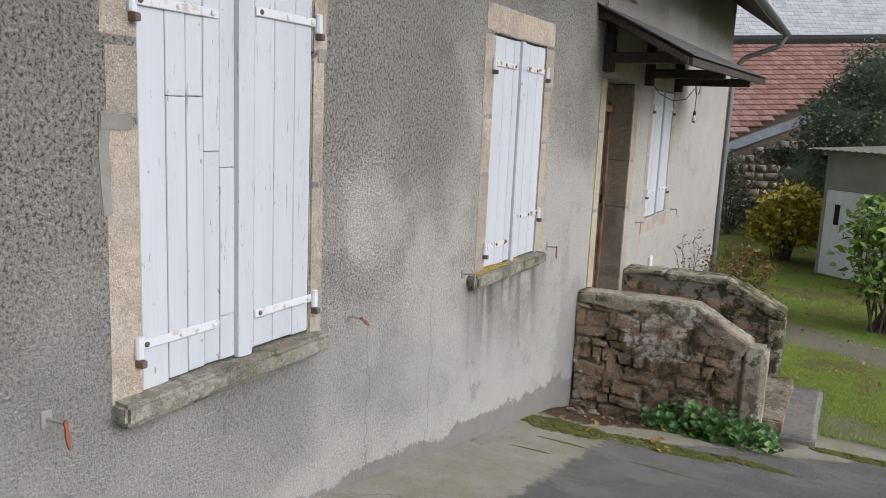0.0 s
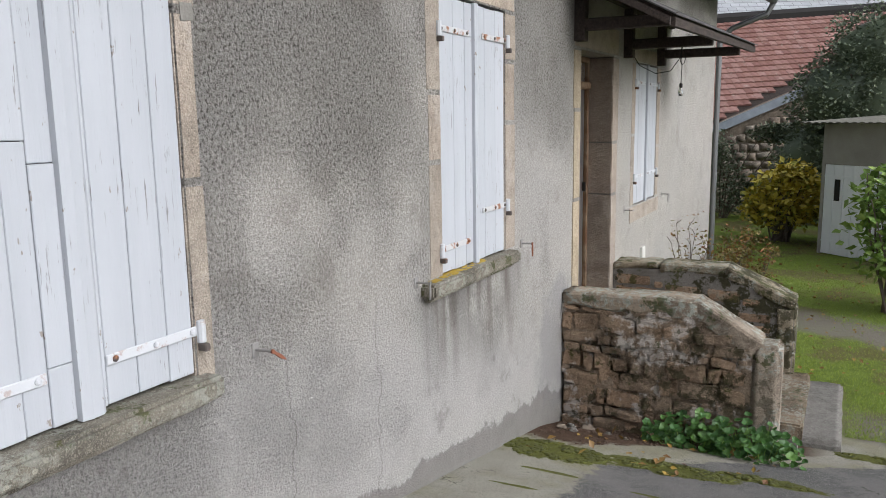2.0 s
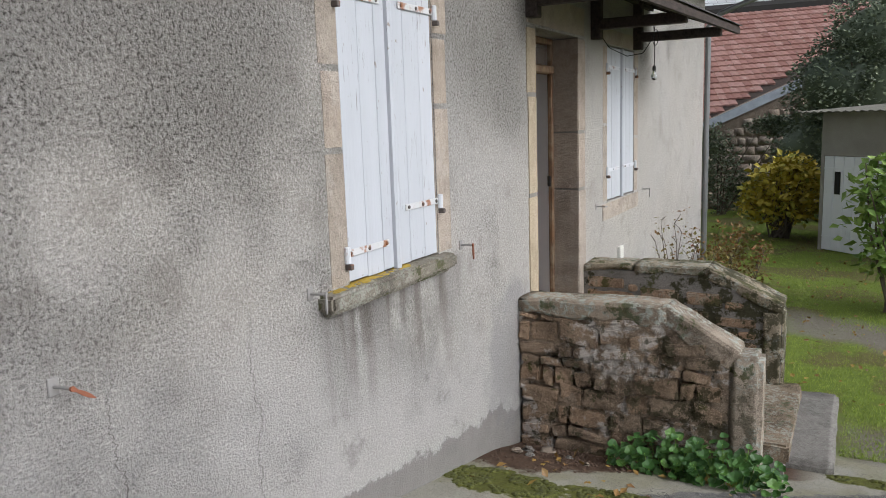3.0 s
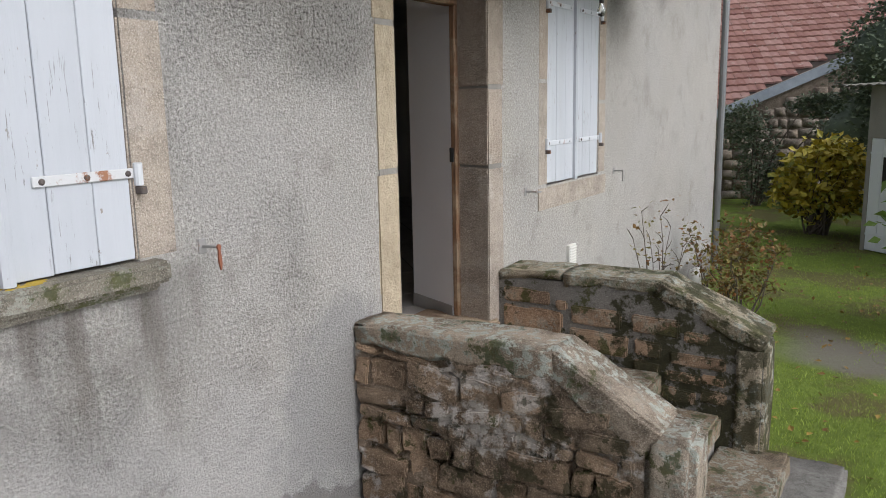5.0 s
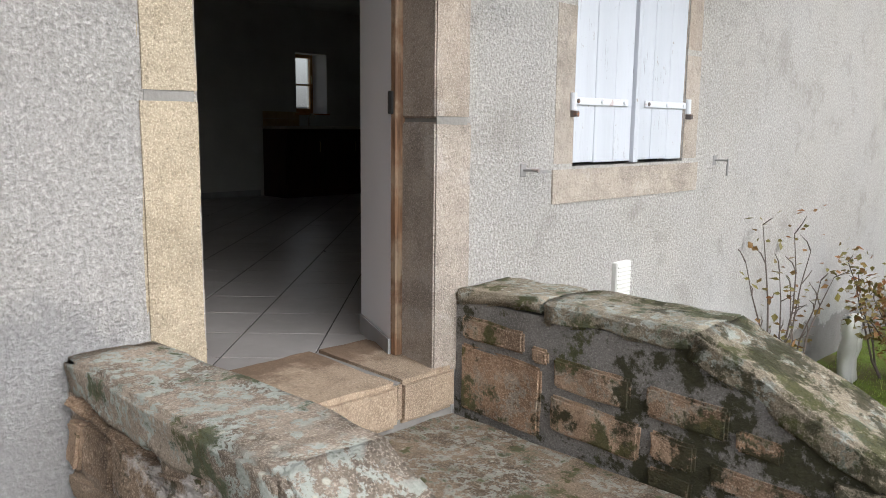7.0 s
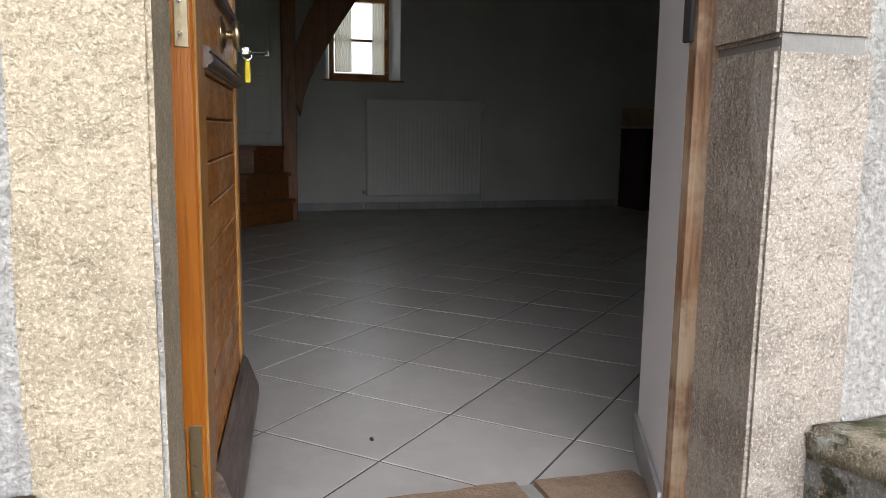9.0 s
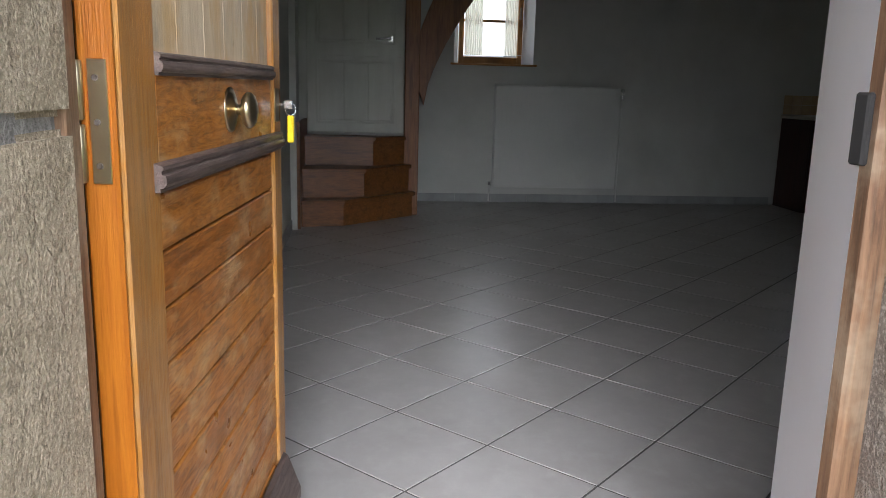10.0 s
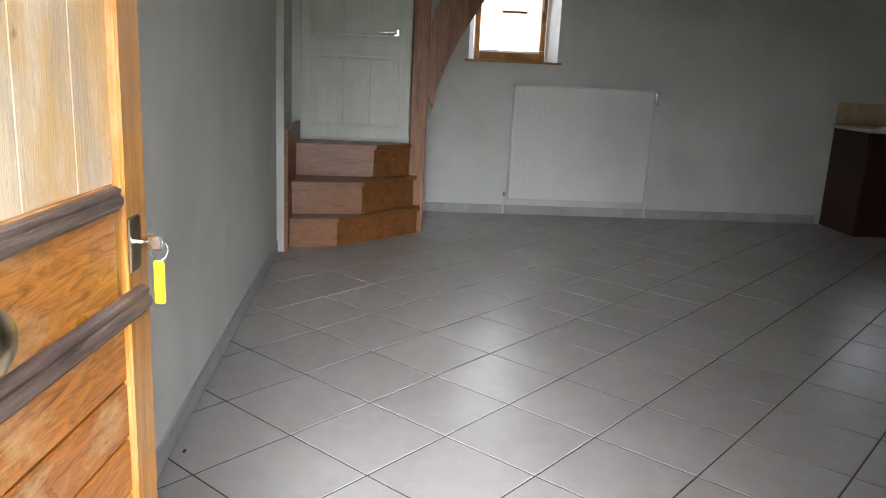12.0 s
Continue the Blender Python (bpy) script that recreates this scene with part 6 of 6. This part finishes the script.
rose((-1.88, 11.3, -0.88), "nearly bare rose bush against the roughcast wall", 3, 3, 1.38, 8, 0.34)
rose((-1.55, 12.6, -0.88), "rose bush with reddish autumn leaves", 4, 13, 1.15, 9, 0.38)
rose((-1.20, 12.1, -0.88), "rose bush with sparse brown-green leaves", 5, 20, 0.9, 9, 0.34)
ws = thing("white_bag", (-1.78, 12.4, -0.62), "crumpled white plastic sheet among the roses", "plastic sheet")
part("sheet", rough_block((-0.05, -0.09, -0.28), (0.05, 0.09, 0.26), 5, 0.035, 0.02, 91), WHITE_PLASTIC, ws, smooth=True)


def leafy_plant(place, r, n, label, seed, size=0.075):
    t = thing("ground_plant", place, label, "plant", "green plants at the foot of the steps")
    rng = random.Random(seed)
    bm = bmesh.new()
    verts, faces = [], []
    for i in range(n):
        a, d = rng.uniform(0, 6.28), r * math.sqrt(rng.random())
        h = rng.uniform(0.02, 0.34) * (1.15 - d / r * 0.75)
        c = Vector((d * math.cos(a) * 1.5, d * math.sin(a) * 0.8, h))
        nrm = Vector((rng.gauss(0, 0.35), rng.gauss(0, 0.35) - 0.35, 1)).normalized()
        s = nrm.orthogonal().normalized()
        o = nrm.cross(s)
        L = size * rng.uniform(0.6, 1.2)
        b = len(verts)
        verts.append(c - nrm * L * 0.18)
        for k in range(9):
            an = 2 * math.pi * k / 9 + i
            rr = L * (0.5 if k % 3 else 0.38)
            verts.append(c + s * math.cos(an) * rr + o * math.sin(an) * rr)
        faces += [(b, b + 1 + k, b + 1 + (k + 1) % 9) for k in range(9)]
        if i % 4 == 0:
            tube([(d * math.cos(a) * 0.9, d * math.sin(a) * 0.6, -0.03), tuple(c)], 0.003, 4, bm)
    me = bpy.data.meshes.new("leaves")
    me.from_pydata([tuple(v) for v in verts], [], faces)
    me.materials.append(PLANT)
    o = new("leaves", me)
    o.parent = t
    tagged(o, kind="stuff")
    part("stalks", bm, GLEAF, t)


leafy_plant((-0.98, 6.62, ground_z(-0.98, 6.62)), 0.26, 190, "low bright green leafy plant at the foot of the rubble parapet", 1)
leafy_plant((-0.55, 6.52, ground_z(-0.55, 6.52)), 0.24, 170, "low bright green leafy plant at the foot of the end post", 2)
for k, (x, y, r) in enumerate(((-1.93, 6.52, 0.045), (-1.82, 6.62, 0.06), (-1.85, 6.35, 0.035), (-1.96, 6.38, 0.04), (-1.62, 6.5, 0.03), (-1.45, 6.36, 0.025))):
    st = thing("loose_stone", (x, y, ground_z(x, y)), "pale loose stone on the soil by the wall", "stone", "loose stones by the wall")
    part("stone", rough_block((-r, -r * 0.7, -r * 0.3), (r, r * 0.7, r * 0.7), 2, r * 0.25, r * 0.4, 200 + k), MORTAR if k % 2 else FLAG, st, smooth=True)

# fallen leaves, soil crumbs and grass
rng = random.Random(12)
pts = []
for _ in range(700):
    x, y = rng.uniform(-1.0, 4.5), rng.uniform(8.9, 19.0)
    pts.append((x, y, ground_z(x, y) + 0.02))
for _ in range(60):
    x, y = rng.uniform(-2.0, -0.4), rng.uniform(5.6, 6.75)
    pts.append((x, y, ground_z(x, y) + 0.008))
obj("fallen_leaves", leaf_mesh(pts, 0.06, 2.0, rng), DRYLEAF, label="scattered yellow and brown fallen leaves", category="leaves", kind="stuff")
gv, gf = [], []


def blade(x, y, h, w):
    z = ground_z(x, y) - 0.004
    a = rng.uniform(0, 6.28)
    dx, dy = math.cos(a) * w, math.sin(a) * w
    lx, ly = rng.gauss(0, h * 0.4), rng.gauss(0, h * 0.4)
    b = len(gv)
    gv.extend([(x - dx, y - dy, z), (x + dx, y + dy, z), (x + lx, y + ly, z + h)])
    gf.append((b, b + 1, b + 2))


for _ in range(95000):
    y = 7.75 + 11.5 * rng.random() ** 1.7
    x = rng.uniform(-2.05, 4.0)
    if x < 0.05 and y < 8.95:
        continue
    p = noise.noise(Vector((x * 0.9, y * 0.9, 3)))
    across = abs((x + 0.2) * 0.36 + (y - 11.6) * 0.93 + p * 0.6)
    if across < 0.5 and x > -0.8 and rng.random() < 0.92:
        continue
    blade(x, y, rng.uniform(0.012, 0.036) * (1.0 + 0.6 * p), 0.003)
me = bpy.data.meshes.new("grass")
me.from_pydata(gv, [], gf)
me.materials.append(GRASS)
tagged(new("grass", me), label="short damp green grass", category="grass", kind="stuff")

rng = random.Random(44)
bm = bmesh.new()
for _ in range(420):
    x, y = rng.uniform(-2.08, -0.75), rng.uniform(5.95, 6.80)
    if y < 5.97 + max(0.0, x + 1.7) * 0.75:
        continue
    q = rng.uniform(0.003, 0.011)
    bmesh.ops.create_icosphere(bm, subdivisions=1, radius=q, matrix=Matrix.Translation((x, y, ground_z(x, y) + q * 0.3)) @ pose(0, 0, 0, rng.uniform(0, 90), rng.uniform(0, 90), 0) @ Matrix.Diagonal((1.3, 0.9, 0.6, 1)))
obj("soil_crumbs", bm, SOIL, label="small crumbs of mortar and earth in the corner", category="debris", kind="stuff")
bm = bmesh.new()
for cx, cy, rx, ry, n in ((-1.80, 5.68, 0.40, 0.24, 760), (-1.02, 5.80, 0.42, 0.14, 520), (-0.40, 5.93, 0.32, 0.07, 200), (0.35, 7.30, 0.38, 0.08, 180)):
    for _ in range(n):
        a, d = rng.uniform(0, 6.283), math.sqrt(rng.random())
        x, y = cx + rx * d * math.cos(a), cy + ry * d * math.sin(a)
        if noise.noise(Vector((x * 7, y * 7, 1))) < -0.12:
            continue
        q = rng.uniform(0.010, 0.024)
        bmesh.ops.create_icosphere(bm, subdivisions=1, radius=q, matrix=Matrix.Translation((x, y, ground_z(x, y))) @ Matrix.Diagonal((1.2, 1.1, 0.45, 1)))
obj("moss_cushions", bm, MOSS_MAT, label="dark green moss cushions on the seams of the yard", category="moss", kind="stuff", smooth=True)
